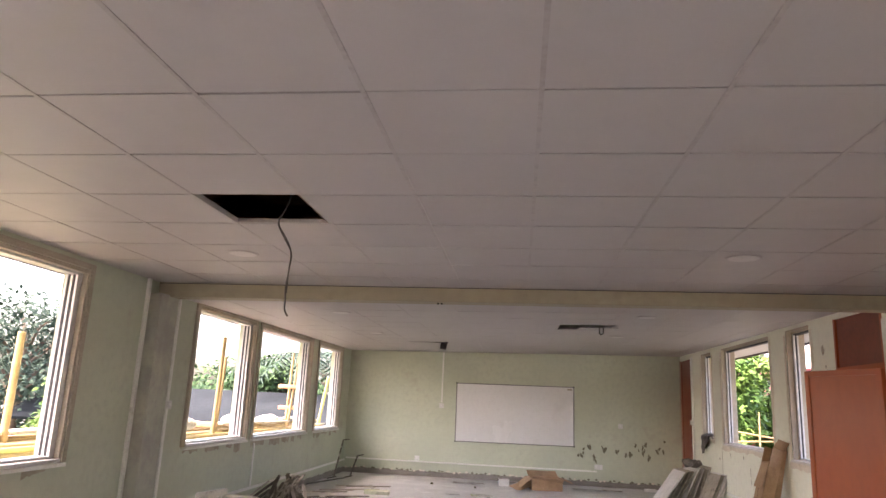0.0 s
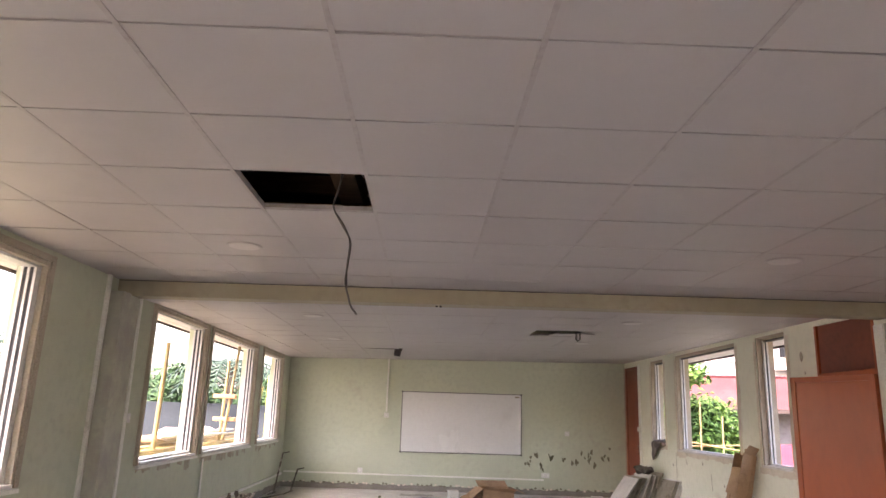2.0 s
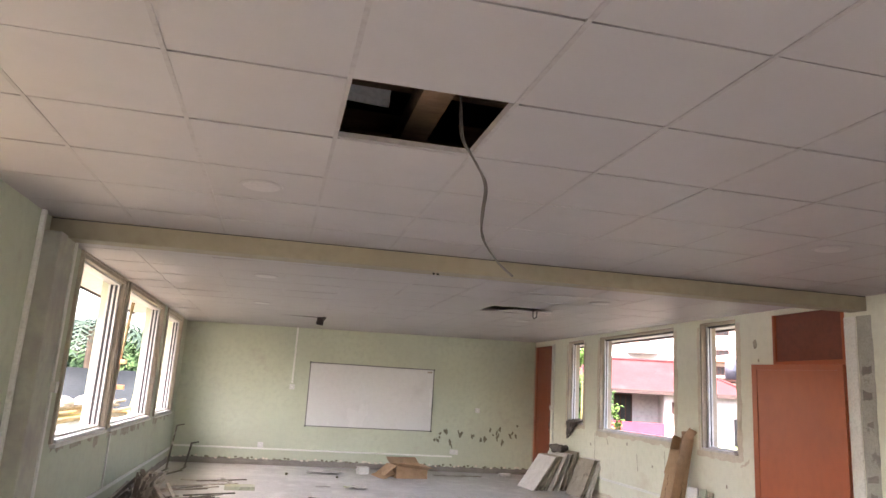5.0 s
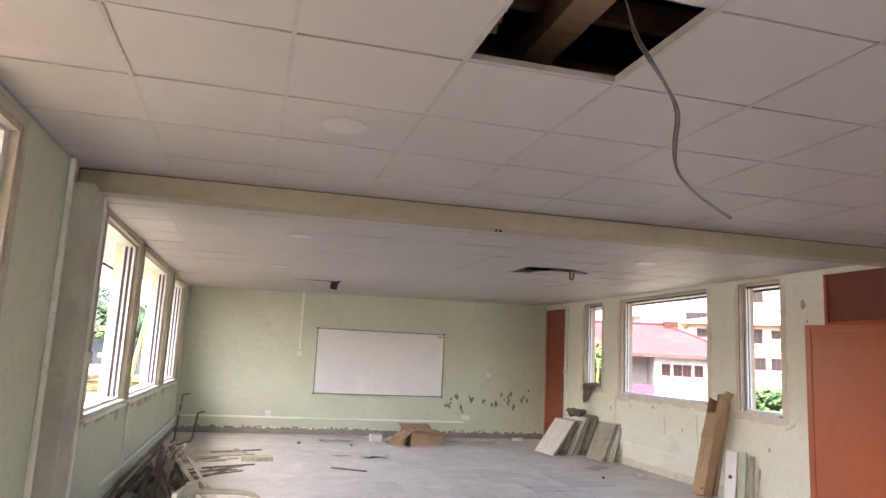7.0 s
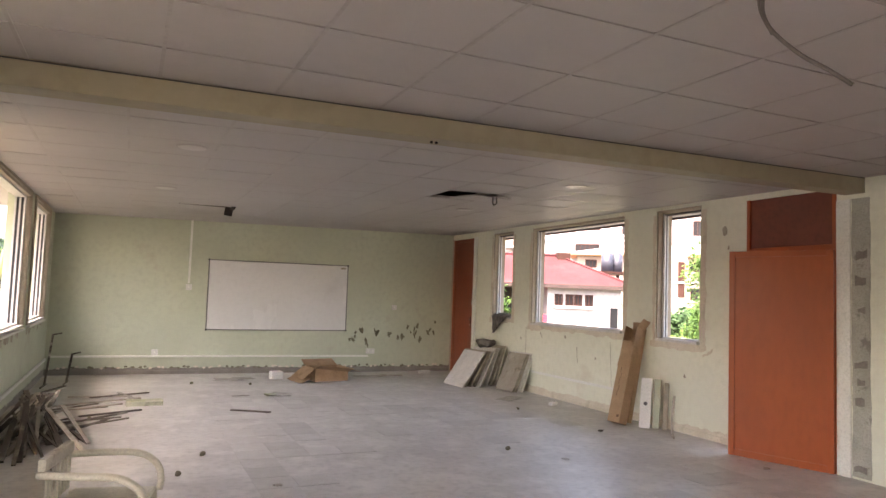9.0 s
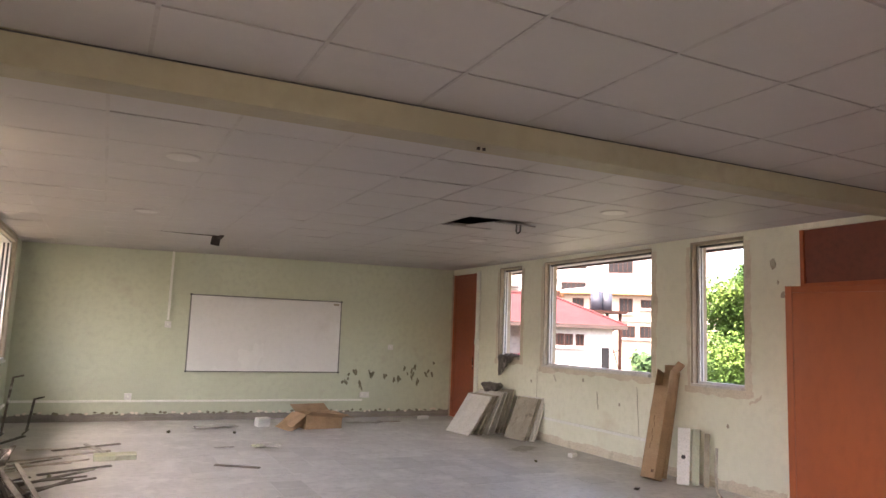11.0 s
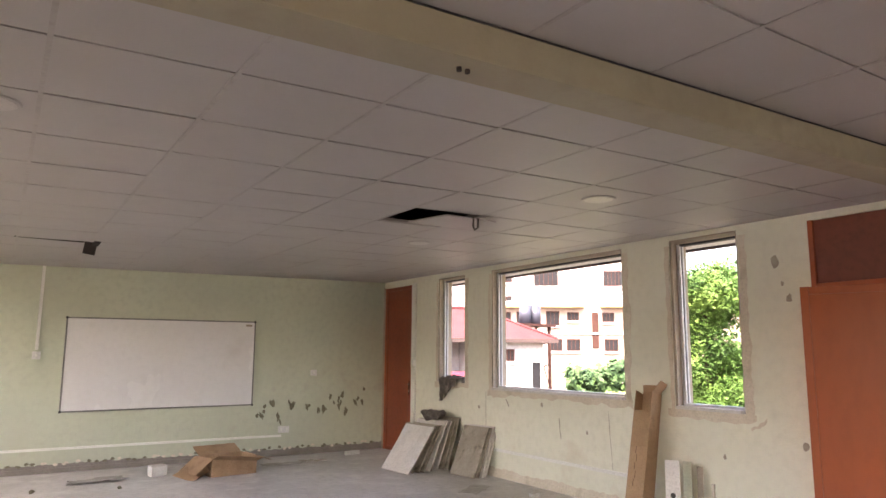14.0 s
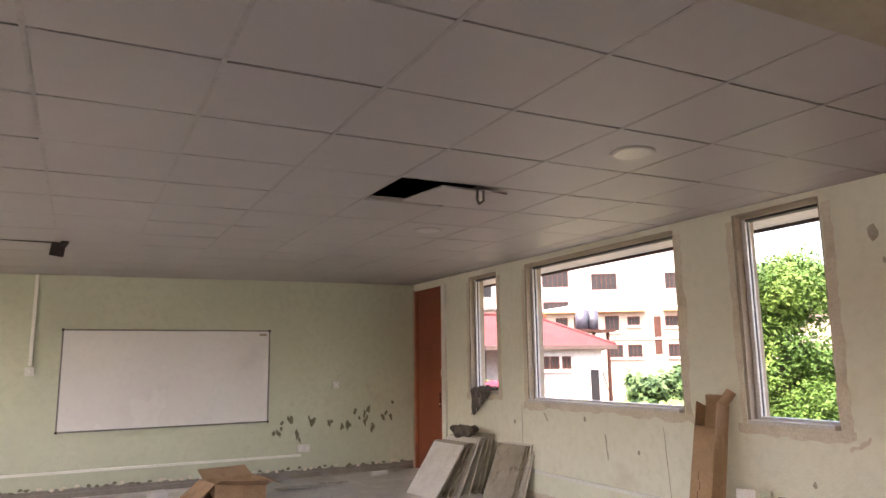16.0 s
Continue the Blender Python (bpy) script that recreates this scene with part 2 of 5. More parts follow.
def cells(us, zs, solid, lo, hi, axis):
    """A slab between lo and hi on one axis, made of the solid cells of a grid on the two others."""
    bm = bmesh.new()
    vs = {}

    def v(i, k, s):
        if (i, k, s) not in vs:
            w = hi if s else lo
            vs[i, k, s] = bm.verts.new((w, us[i], zs[k]) if axis == "x" else (us[i], w, zs[k]) if axis == "y" else (us[i], zs[k], w))
        return vs[i, k, s]

    n, m = len(us) - 1, len(zs) - 1
    ok = lambda i, k: 0 <= i < n and 0 <= k < m and solid(i, k)
    for i in range(n):
        for k in range(m):
            if not ok(i, k):
                continue
            for s in (0, 1):
                bm.faces.new([v(i, k, s), v(i + 1, k, s), v(i + 1, k + 1, s), v(i, k + 1, s)])
            for di, dk, a, b in ((-1, 0, (i, k), (i, k + 1)), (1, 0, (i + 1, k), (i + 1, k + 1)), (0, -1, (i, k), (i + 1, k)), (0, 1, (i, k + 1), (i + 1, k + 1))):
                if not ok(i + di, k + dk):
                    bm.faces.new([v(*a, 0), v(*b, 0), v(*b, 1), v(*a, 1)])
    return bm


def wall_with(u0, u1, z0, z1, holes, lo, hi, axis):
    us = sorted({u0, u1, *[h[0] for h in holes], *[h[1] for h in holes]})
    zs = sorted({z0, z1, *[h[2] for h in holes], *[h[3] for h in holes]})
    inside = lambda u, z: any(h[0] < u < h[1] and h[2] < z < h[3] for h in holes)
    return cells(us, zs, lambda i, k: not inside((us[i] + us[i + 1]) / 2, (zs[k] + zs[k + 1]) / 2), lo, hi, axis)


# ---- the room ----
XL, XR, YB, YF, CZ, TOP = -3.505, 3.25, 14.69, -2.6, 2.51, 3.3
# the first opening in each list is unseen, added to let in daylight
LEFT = [(-1.9, 1.9), (2.6, 5.56), (7.58, 9.27), (9.5, 11.86), (12.34, 13.95)]
RIGHT = [(-1.2, 1.0, 1.0), (12.42, 13.08, 1.08), (9.66, 11.84, 1.02), (8.38, 9.08, 0.98)]


def ceiling_z(x, y):
    """The height of the two suspended ceilings, which hang slightly out of level."""
    return 2.518 + 0.007 * x + 0.004 * (y - 4) if y < 6.7 else 2.49 + 0.018 * x + 0.006 * (y - 8)


DOORS = [(5.36, 6.3), (6.8, 7.77), (13.8, 14.66)]

struct("floor", bx(XL - 0.25, XR + 0.25, YF - 0.25, YB + 0.25, -0.2, 0.0), "floor", "dusty worn grey cement floor of an empty classroom", "floor")
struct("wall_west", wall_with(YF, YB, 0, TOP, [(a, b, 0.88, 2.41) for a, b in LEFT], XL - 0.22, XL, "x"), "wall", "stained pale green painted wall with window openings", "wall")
struct("wall_east", wall_with(YF, YB, 0, TOP, [(a, b, c, 2.51) for a, b, c in RIGHT] + [(a, b, 0, 2.49) for a, b in DOORS], XR, XR + 0.22, "x"), "cream", "patchy green painted wall, brightened to cream in its colour, with window openings", "wall")
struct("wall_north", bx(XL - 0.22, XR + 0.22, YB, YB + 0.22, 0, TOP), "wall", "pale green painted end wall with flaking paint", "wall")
# unseen wall; its opening is added to brighten the room from behind
struct("wall_south", wall_with(XL - 0.22, XR + 0.22, 0, TOP, [(-2.4, -0.6, 0.86, 2.42)], YF - 0.22, YF, "y"), "wall", "plain green painted wall with an added, unseen light opening", "wall")
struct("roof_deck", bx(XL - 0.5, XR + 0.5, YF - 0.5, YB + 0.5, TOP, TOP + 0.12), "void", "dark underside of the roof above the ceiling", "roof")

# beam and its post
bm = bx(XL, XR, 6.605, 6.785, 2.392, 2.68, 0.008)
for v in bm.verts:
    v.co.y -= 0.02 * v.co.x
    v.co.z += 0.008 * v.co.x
# thin dark strip added as the shadow line between ceiling and beam
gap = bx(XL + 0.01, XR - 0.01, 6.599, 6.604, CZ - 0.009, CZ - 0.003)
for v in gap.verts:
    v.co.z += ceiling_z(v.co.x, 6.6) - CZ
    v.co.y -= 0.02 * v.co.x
struct("ceiling_trim", gap, "dark", "dark strip standing in for the shadow gap where ceiling meets beam", "trim")
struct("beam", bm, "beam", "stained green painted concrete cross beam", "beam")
struct("column_west", bx(XL, XL + 0.13, 6.52, 6.86, 0, 2.38, 0.008), "column", "mottled green painted column under the beam", "column")


# ceilings: loose tiles in a grid of bars
def ceiling_bay(name, x_line, y_line, p, y0, y1, missing, label):
    w = 0.018
    bars, tiles = bmesh.new(), bmesh.new()
    xs = [x_line + p * k for k in range(-12, 13) if XL + 0.03 < x_line + p * k < XR - 0.03]
    ys = [y_line + p * k for k in range(-24, 24) if y0 + 0.03 < y_line + p * k < y1 - 0.03]
    for x in xs:
        box(bars, x - w / 2, x + w / 2, y0, y1, CZ - 0.0025, CZ + 0.03)
    for y in ys:
        for a, b in zip([XL] + xs, xs + [XR]):
            box(bars, a + w / 2, b - w / 2, y - w / 2, y + w / 2, CZ + 0.006, CZ + 0.03)
    rnd = random.Random(4)
    ex, ey = [XL] + xs + [XR], [y0] + ys + [y1]
    for a, b in zip(ex, ex[1:]):
        for c, d in zip(ey, ey[1:]):
            mx, my = (a + b) / 2, (c + d) / 2
            if any(h[0] < mx < h[1] and h[2] < my < h[3] for h in missing):
                continue
            t = Matrix.Translation((mx, my, CZ + 0.012)) @ pose(0, 0, 0, rnd.gauss(0, 0.10), rnd.gauss(0, 0.10), 0)
            box(tiles, -(b - a) / 2, (b - a) / 2, -(d - c) / 2 + rnd.uniform(0.003, 0.011), (d - c) / 2 - rnd.uniform(0.003, 0.011), -0.012, 0.0, t)
    for v in [*tiles.verts, *bars.verts]:
        v.co.z += ceiling_z(v.co.x, (y0 + y1) / 2) + (0.004 if y0 < 6 else 0.006) * (v.co.y - (y0 + y1) / 2) - CZ
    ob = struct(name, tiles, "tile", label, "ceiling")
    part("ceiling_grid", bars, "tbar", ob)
    return xs, ys


ceiling_bay("ceiling_south", -0.495, 3.695, 0.61, YF, 6.66, [(-1.74, -1.08, 3.67, 4.33)], "off-white suspended tile ceiling, dimmed in its colour, with one tile missing")
ceiling_bay("ceiling_north", -0.06, 7.342, 0.603, 6.76, YB, [(0.5, 1.18, 9.1, 9.8)], "off-white suspended tile ceiling, dimmed in its colour, with slipped tiles")


# ---- trims, windows and doors ----
def ragged(u0, u1, z0, z1, axis, w, sign, rough, step=0.05, seed=1, edges="t"):
    """A thin patch on a wall with torn edges. axis: the wall's normal, w: its face, sign: the way it stands proud."""
    rnd = random.Random(seed)
    bm = bmesh.new()
    n = max(2, int((u1 - u0) / step))
    top, bot = [], []
    a = b = 0.0
    for i in range(n + 1):
        u = u0 + (u1 - u0) * i / n
        a = 0.5 * a + rnd.uniform(-rough, rough)
        b = 0.5 * b + rnd.uniform(-rough, rough)
        top.append((u, z1 + (a if "t" in edges else 0)))
        bot.append((u, z0 + (b if "b" in edges else 0)))
    put = lambda p, d: (w + sign * d, p[0], p[1]) if axis == "x" else (p[0], w + sign * d, p[1])
    f = [[bm.verts.new(put(p, 0.003)) for p in row] for row in (top, bot)]
    k = [[bm.verts.new(put(p, -0.002)) for p in row] for row in (top, bot)]
    for i in range(n):
        bm.faces.new((f[0][i], f[0][i + 1], f[1][i + 1], f[1][i]))
        bm.faces.new((f[0][i], k[0][i], k[0][i + 1], f[0][i + 1]))
        bm.faces.new((f[1][i], f[1][i + 1], k[1][i + 1], k[1][i]))
    return bm


def ragged_upright(u0, u1, z0, z1, w, sign, rough, seed):
    """The same on an east or west wall, torn along its upright edges."""
    bm = ragged(z0, z1, u0, u1, "x", w, sign, rough, 0.06, seed, "tb")
    for v in bm.verts:
        v.co = (v.co.x, v.co.z, v.co.y)
    return bm


def window(name, y0, y1, z0, z1, x_in, out, label):
    """A bare sliding-window frame in an opening: lining boards, grooved rails on the far jamb, sill. out: +1 or -1, the way outdoors."""
    w = tagged(new(name), label, "window", kind="structure")
    lo = lambda a, b: (min(x_in + out * a, x_in + out * b), max(x_in + out * a, x_in + out * b))
    if out < 0:
        part("jamb", bx(*lo(-0.012, 0.14), y1 - 0.03, y1 - 0.002, z0 + 0.002, z1 - 0.002, 0.003), "wood", w)
        part("jamb", bx(*lo(-0.012, 0.14), y0 + 0.002, y0 + 0.03, z0 + 0.002, z1 - 0.002, 0.003), "wood", w)
        part("head", bx(*lo(-0.012, 0.14), y0 + 0.03, y1 - 0.03, z1 - 0.035, z1 - 0.002, 0.003), "wood", w)
    else:
        part("jamb", bx(*lo(0.004, 0.21), y1 - 0.03, y1 - 0.002, z0 + 0.002, z1 - 0.002, 0.003), "reveal", w)
        part("jamb", bx(*lo(0.004, 0.21), y0 + 0.002, y0 + 0.012, z0 + 0.002, z1 - 0.002, 0.003), "reveal", w)
        part("head", bx(*lo(0.004, 0.21), y0 + 0.03, y1 - 0.03, z1 - 0.014, z1 - 0.002, 0.003), "reveal", w)
    part("sill", bx(*lo(-0.03, 0.21), y0 + 0.03, y1 - 0.03, z0 + 0.002, z0 + 0.03, 0.004), "alu" if out < 0 else "panelw", w, "dusty pale sill")
    xs = (0.03, 0.075, 0.12) if out < 0 else (0.07, 0.11)
    depth = 0.06 if out < 0 else 0.035
    for x in xs:
        part("rail", bx(*lo(x, x + 0.02), y1 - 0.03 - depth, y1 - 0.03, z0 + 0.03, z1 - 0.035, 0.003), "alu", w, "white aluminium rail")
    for a, b in zip(xs, xs[1:]):
        part("groove", bx(*lo(a + 0.02, b), y1 - 0.03 - depth + 0.006, y1 - 0.03, z0 + 0.03, z1 - 0.035), "dark", w, "dark rubber groove")
    part("head_rail", bx(*lo(xs[0], xs[-1] + 0.024), y0 + 0.03, y1 - 0.03 - depth, z1 - 0.055, z1 - 0.036, 0.002), "alu" if out < 0 else "dark", w)
    part("sill_rail", bx(*lo(xs[0], xs[-1] + 0.024), y0 + 0.03, y1 - 0.03 - depth, z0 + 0.031, z0 + 0.05, 0.002), "alu", w)
    part("jamb_rail", bx(*lo(xs[0], xs[-1] + 0.024), y0 + 0.03, y0 + 0.05, z0 + 0.05, z1 - 0.056, 0.002), "alu" if out < 0 else "dark", w)
    return w


for i, (a, b) in enumerate(LEFT):
    window(f"window_{i + 1}", a, b, 0.88, 2.41, XL, -1, "glassless sliding window frame with white aluminium rails")
    part("ledge", bx(XL - 0.0, XL + 0.045, a - 0.03, b + 0.03, 0.85, 0.878, 0.004), "pvc", bpy.data.objects[f"window_{i + 1}"], "pale projecting ledge")
    struct("trim", bx(XL + 0.001, XL + 0.022, a - 0.07, a - 0.004, 0.882, 2.46, 0.003), "wood", "brown timber window casing", "trim")
    struct("trim", bx(XL + 0.001, XL + 0.022, b + 0.004, b + 0.055, 0.882, 2.46, 0.003), "wood", "brown timber window casing", "trim")
    struct("trim", bx(XL + 0.001, XL + 0.02, a - 0.002, b + 0.002, 2.412, 2.46, 0.003), "wood", "brown timber window casing", "trim")
for i, (a, b, c) in enumerate(RIGHT):
    window(f"window_{i + 6}", a, b, c, 2.51, XR, 1, "glassless window opening with a white rail and plaster edges")
    s = 20 + i
    struct("plaster_patch", ragged(a - 0.09, b + 0.08, c - 0.065, c, "x", XR, -1, 0.022, 0.06, s, "b"), "plaster", "rough brown plaster band under a window", "plaster")
    struct("plaster_patch", ragged_upright(a - 0.075, a, c, 2.46, XR, -1, 0.014, s + 10), "plaster", "rough brown plaster band beside a window", "plaster")
    struct("plaster_patch", ragged_upright(b, b + 0.05, c, 2.46, XR, -1, 0.012, s + 20), "plaster", "rough brown plaster band beside a window", "plaster")

def flake(ring, out):
    """A thin closed patch: the outline on the wall, raised a little the given way."""
    bm = bmesh.new()
    f = [bm.verts.new(Vector(p) + 0.004 * Vector(out)) for p in ring]
    k = [bm.verts.new(Vector(p) - 0.004 * Vector(out)) for p in ring]
    bm.faces.new(f)
    bm.faces.new(k[::-1])
    for i in range(len(ring)):
        bm.faces.new((f[i], k[i], k[(i + 1) % len(ring)], f[(i + 1) % len(ring)]))
    return bm


# ragged skirtings
for axis, u0, u1, w, sign, sd in (("y", XL, XR, YB, -1, 3), ("x", 7.95, 13.65, XR, -1, 5), ("x", 6.9, YB - 0.02, XL, 1, 6), ("x", YF, 5.3, XR, -1, 7), ("x", YF, 6.48, XL, 1, 8)):
    bm = ragged(u0, u1, 0, 0.1, axis, w, sign * 1.0, 0.013, 0.03, sd, "t")
    struct("baseboard", bm, "plaster" if sd == 5 else "skirt", "dusty grey skirting band with a chipped edge", "baseboard")
struct("baseboard", bx(XR - 0.02, XR - 0.004, 7.95, 13.6, 0.001, 0.06, 0.004), "plaster", "raw mortar kerb along the wall foot", "baseboard")
struct("baseboard", bx(XL, XR - 0.03, YB - 0.03, YB - 0.006, 0.001, 0.06, 0.004), "skirt", "raw mortar kerb along the wall foot", "baseboard")


# crumbling top edge of the end skirting
rc = random.Random(31)
for k in range(70):
    x = XL + 0.1 + (XR - XL - 0.2) * (k + rc.uniform(-0.4, 0.4)) / 70
    z = 0.105 + rc.uniform(-0.01, 0.02)
    ring = [(x + rc.uniform(0.6, 1.2) * 0.03 * math.cos(t), YB, z + rc.uniform(0.5, 1.2) * 0.02 * math.sin(t)) for t in [q * math.pi / 4 for q in range(8)]]
    part("skirting_chip", flake(ring, (0, -1, 0)), "scuff" if rc.random() < 0.6 else "plaster", bpy.data.objects["wall_north"])


# grime under the sills
west = bpy.data.objects["wall_west"]
rg = random.Random(14)
for a, b in LEFT[1:]:
    u = a
    while u < b - 0.1:
        w_ = rg.uniform(0.12, 0.5)
        part("grime", ragged(u, min(b, u + w_), 0.85 - rg.uniform(0.03, 0.11), 0.849, "x", XL, 1, 0.02, 0.03, int(u * 50), "b"), "dirt", west)
        u += w_ + rg.uniform(0.05, 0.3)

# cable trunking and boxes
def run(name, bm, label):
    return struct(name, bm, "pvc", label, "trunking")


run("trunking", bx(XL + 0.05, 1.6, YB - 0.034, YB - 0.004, 0.268, 0.298, 0.004), "pale plastic cable trunking along the end wall")
run("trunking", bx(XL + 0.004, XL + 0.024, 8.6, YB - 0.03, 0.225, 0.262, 0.004), "pale plastic cable trunking along the window wall")
run("trunking", bx(XR - 0.022, XR - 0.004, 9.5, 12.75, 0.30, 0.335, 0.004), "pale plastic cable trunking along the window wall")
run("trunking", bx(-1.547, -1.512, YB - 0.034, YB - 0.003, 1.47, CZ - 0.005, 0.004), "vertical pale cable trunking above a switch box")
run("trunking", bx(XL + 0.003, XL + 0.03, 6.445, 6.49, 0.02, CZ - 0.005, 0.004), "vertical pale trunking beside the column")
run("trunking", bx(XL + 0.095, XL + 0.14, 6.865, 6.905, 0.02, 2.4, 0.004), "vertical pale trunking on the column edge")
run("trunking", bx(XL + 0.003, XL + 0.02, 9.6, 9.63, 0.27, 0.82, 0.004), "thin vertical cable cover below a window")
run("trunking", bx(XR - 0.03, XR - 0.003, 13.67, 13.72, 0.0, CZ - 0.005, 0.004), "vertical white trunking beside the red door")


def socket(x, z, wide, tall, label, axis="y", y=0.0):
    b = thing("wall_socket", label, "socket", Matrix.Translation((x, YB - 0.002, z)) if axis == "y" else pose(x, y, z, 0, 0, 90 if x < 0 else -90))
    part("back_box", bx(-wide / 2, wide / 2, -0.035, 0.0, -tall / 2, tall / 2, 0.004), "pvc", b)
    part("face_plate", bx(-wide / 2 - 0.004, wide / 2 + 0.004, -0.043, -0.0352, -tall / 2 - 0.004, tall / 2 + 0.004, 0.003), "white", b)
    for k in range(max(1, round(wide / tall))):
        cx = (k - (round(wide / tall) - 1) / 2) * tall if wide > tall else 0
        part("rocker", bx(cx - 0.012, cx + 0.012, -0.048, -0.0435, -0.014, 0.018, 0.002), "pvc", b)


socket(-1.527, 1.405, 0.085, 0.085, "white plastic switch box at the end of trunking")
socket(-1.98, 0.35, 0.09, 0.085, "white plastic socket above the wall trunking")
socket(1.63, 0.37, 0.15, 0.085, "double white plastic socket above the wall trunking")
socket(2.06, 1.17, 0.08, 0.08, "small white switch plate on the green wall")
socket(XL + 0.126, 1.33, 0.05, 0.07, "small white box on the column trunking", "x", 6.88)
socket(XR - 0.03, 1.32, 0.05, 0.08, "small white box beside the red door", "x", 13.69)

# bare concrete chase on the east wall
chase = struct("concrete_chase", ragged_upright(6.5, 6.66, 0.02, 2.38, XR, -1, 0.004, 70), "concrete", "bare concrete strip where a partition was removed", "wall")
rb = random.Random(9)
z = 0.05
while z < 2.3:
    h = rb.uniform(0.1, 0.24)
    part("mortar_lump", ragged(6.51 + rb.uniform(0, 0.05), 6.65 - rb.uniform(0, 0.05), z, z + h * 0.35, "x", XR - 0.004 - rb.uniform(0, 0.004), -1, 0.015, 0.03, int(z * 100), "tb"), "skirt" if rb.random() < 0.2 else "concrete", chase)
    z += h


# doors
def leaf(name, width, height, label, paint="red"):
    d = tagged(new(name), label, "door", kind="structure")
    part("door_panel", bx(0.055, width - 0.055, -0.012, 0.012, 0.065, height - 0.055), paint, d)
    part("stile", bx(0, 0.055, -0.022, 0.022, 0.002, height, 0.004), paint, d)
    part("stile", bx(width - 0.055, width, -0.022, 0.022, 0.002, height, 0.004), paint, d)
    part("rail", bx(0.0552, width - 0.0552, -0.0215, 0.0215, height - 0.055, height - 0.001, 0.004), paint, d)
    part("rail", bx(0.0552, width - 0.0552, -0.0215, 0.0215, 0.002, 0.065, 0.004), paint, d)
    lock = part("lock_plate", bx(width - 0.045, width - 0.012, -0.027, -0.0222, 0.86, 1.06, 0.002), "winframe", d, "dark steel lock plate")
    part("keyhole", bx(width - 0.036, width - 0.022, -0.03, -0.0272, 0.9, 0.925, 0.003), "white", lock, "bright worn keyhole")
    part("handle_stub", tube([(width - 0.029, -0.027, 1.01), (width - 0.029, -0.05, 1.01)], 0.008), "steel", lock)
    for z in (0.3, 1.0, 1.7):
        part("hinge", tube([(-0.008, -0.02, z - 0.05), (-0.008, -0.02, z + 0.05)], 0.009), paint, d)
    return d


d1 = leaf("door_1", 0.917, 1.945, "open red-brown painted steel door swung into the room")
d1.matrix_basis = pose(3.222, 6.805, 0.0, 0, 0, 109.5)
for i, (a, b) in enumerate(DOORS):
    f = tagged(new(f"door_frame_{i + 1}"), "red-brown painted steel door frame with a solid transom", "door frame", kind="structure")
    part("jamb", bx(XR - 0.004, XR + 0.1, a + 0.002, a + 0.04, 0, 2.488, 0.003), "red", f)
    part("jamb", bx(XR - 0.004, XR + 0.1, b - 0.04, b - 0.002, 0, 2.488, 0.003), "red", f)
    if i == 2:
        continue
    # set-back panel: its shade is put into a darker red
    part("transom_panel", bx(XR + 0.016, XR + 0.04, a + 0.0402, b - 0.0402, 2.0, 2.486), "redshade", f)
    part("transom_bar", bx(XR - 0.003, XR + 0.08, a + 0.0402, b - 0.0402, 1.925, 1.9985, 0.003), "red", f)
for i, (a, b) in ((2, DOORS[0]), (3, DOORS[2])):
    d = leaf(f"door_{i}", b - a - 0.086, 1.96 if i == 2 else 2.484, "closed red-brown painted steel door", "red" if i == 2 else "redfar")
    d.matrix_basis = pose(XR + 0.02, b - 0.043, 0, 0, 0, -90)
struct("trim", bx(XR - 0.012, XR - 0.001, 6.67, 6.798, 0.0, 2.38, 0.003), "pvc", "pale painted door lining", "trim")
struct("trim", bx(XR - 0.02, XR - 0.001, 13.725, 13.796, 0.0, 2.5, 0.003), "pvc", "pale painted door lining", "trim")
struct("trim", bx(XR - 0.02, XR - 0.001, 14.662, 14.69, 0.0, 2.5, 0.003), "wood", "bare timber door lining", "trim")
struct("roof_overhang", bx(XR + 0.22, XR + 1.08, YF - 0.5, YB + 0.9, 2.6, 2.66), "soffit", "pale boarded eaves soffit", "roof")
struct("roof_overhang", bx(XL - 1.08, XL - 0.22, YF - 0.5, YB + 0.9, 2.6, 2.66), "soffit", "pale boarded eaves soffit", "roof")
struct("fascia", bx(XR + 1.081, XR + 1.11, YF - 0.5, YB + 0.9, 2.57, 2.8), "fascia", "dark eaves fascia board", "roof")
struct("fascia", bx(XL - 1.11, XL - 1.081, YF - 0.5, YB + 0.9, 2.57, 2.8), "fascia", "dark eaves fascia board", "roof")

# roof space above the hatch
for k in range(7):
    y = 2.6 + k * 0.62
    struct("rafter", bx(-3.2, 2.9, y, y + 0.05, 2.86, 2.98, 0.004), "timber", "rough timber ceiling joist in the roof space", "joist")
struct("rafter", bx(-1.37, -1.23, 2.4, 6.4, 2.72, 2.84, 0.006, Matrix.Rotation(0, 4, "Z")), "timber", "rough timber binder in the roof space", "joist")
# pale strips added in place of the streaks of light in the roof space
for k in range(6):
    struct("roof_batten", bx(-0.11, 0.11, -0.012, 0.012, 0, 0.05, 0.003, pose(-1.6 + 0.012 * k, 4.3 + 0.1 * k, 2.9, 25, 0, 6)), "alu", "thin pale strip standing in for light in the roof space", "batten")

# ---- fixtures ----
wbd = thing("whiteboard", "large blank whiteboard with a thin grey frame, slightly smudged", "whiteboard", pose(-0.037, YB, 1.304, 0, -0.32, 0))
W, H = 2.395, 1.175
part("surface", bx(-W / 2 + 0.018, W / 2 - 0.018, -0.018, -0.001, -H / 2 + 0.018, H / 2 - 0.018), "board", wbd)
for z in (-H / 2, H / 2 - 0.018):
    part("frame_bar", bx(-W / 2, W / 2, -0.026, -0.002, z, z + 0.018, 0.003), "steel", wbd)
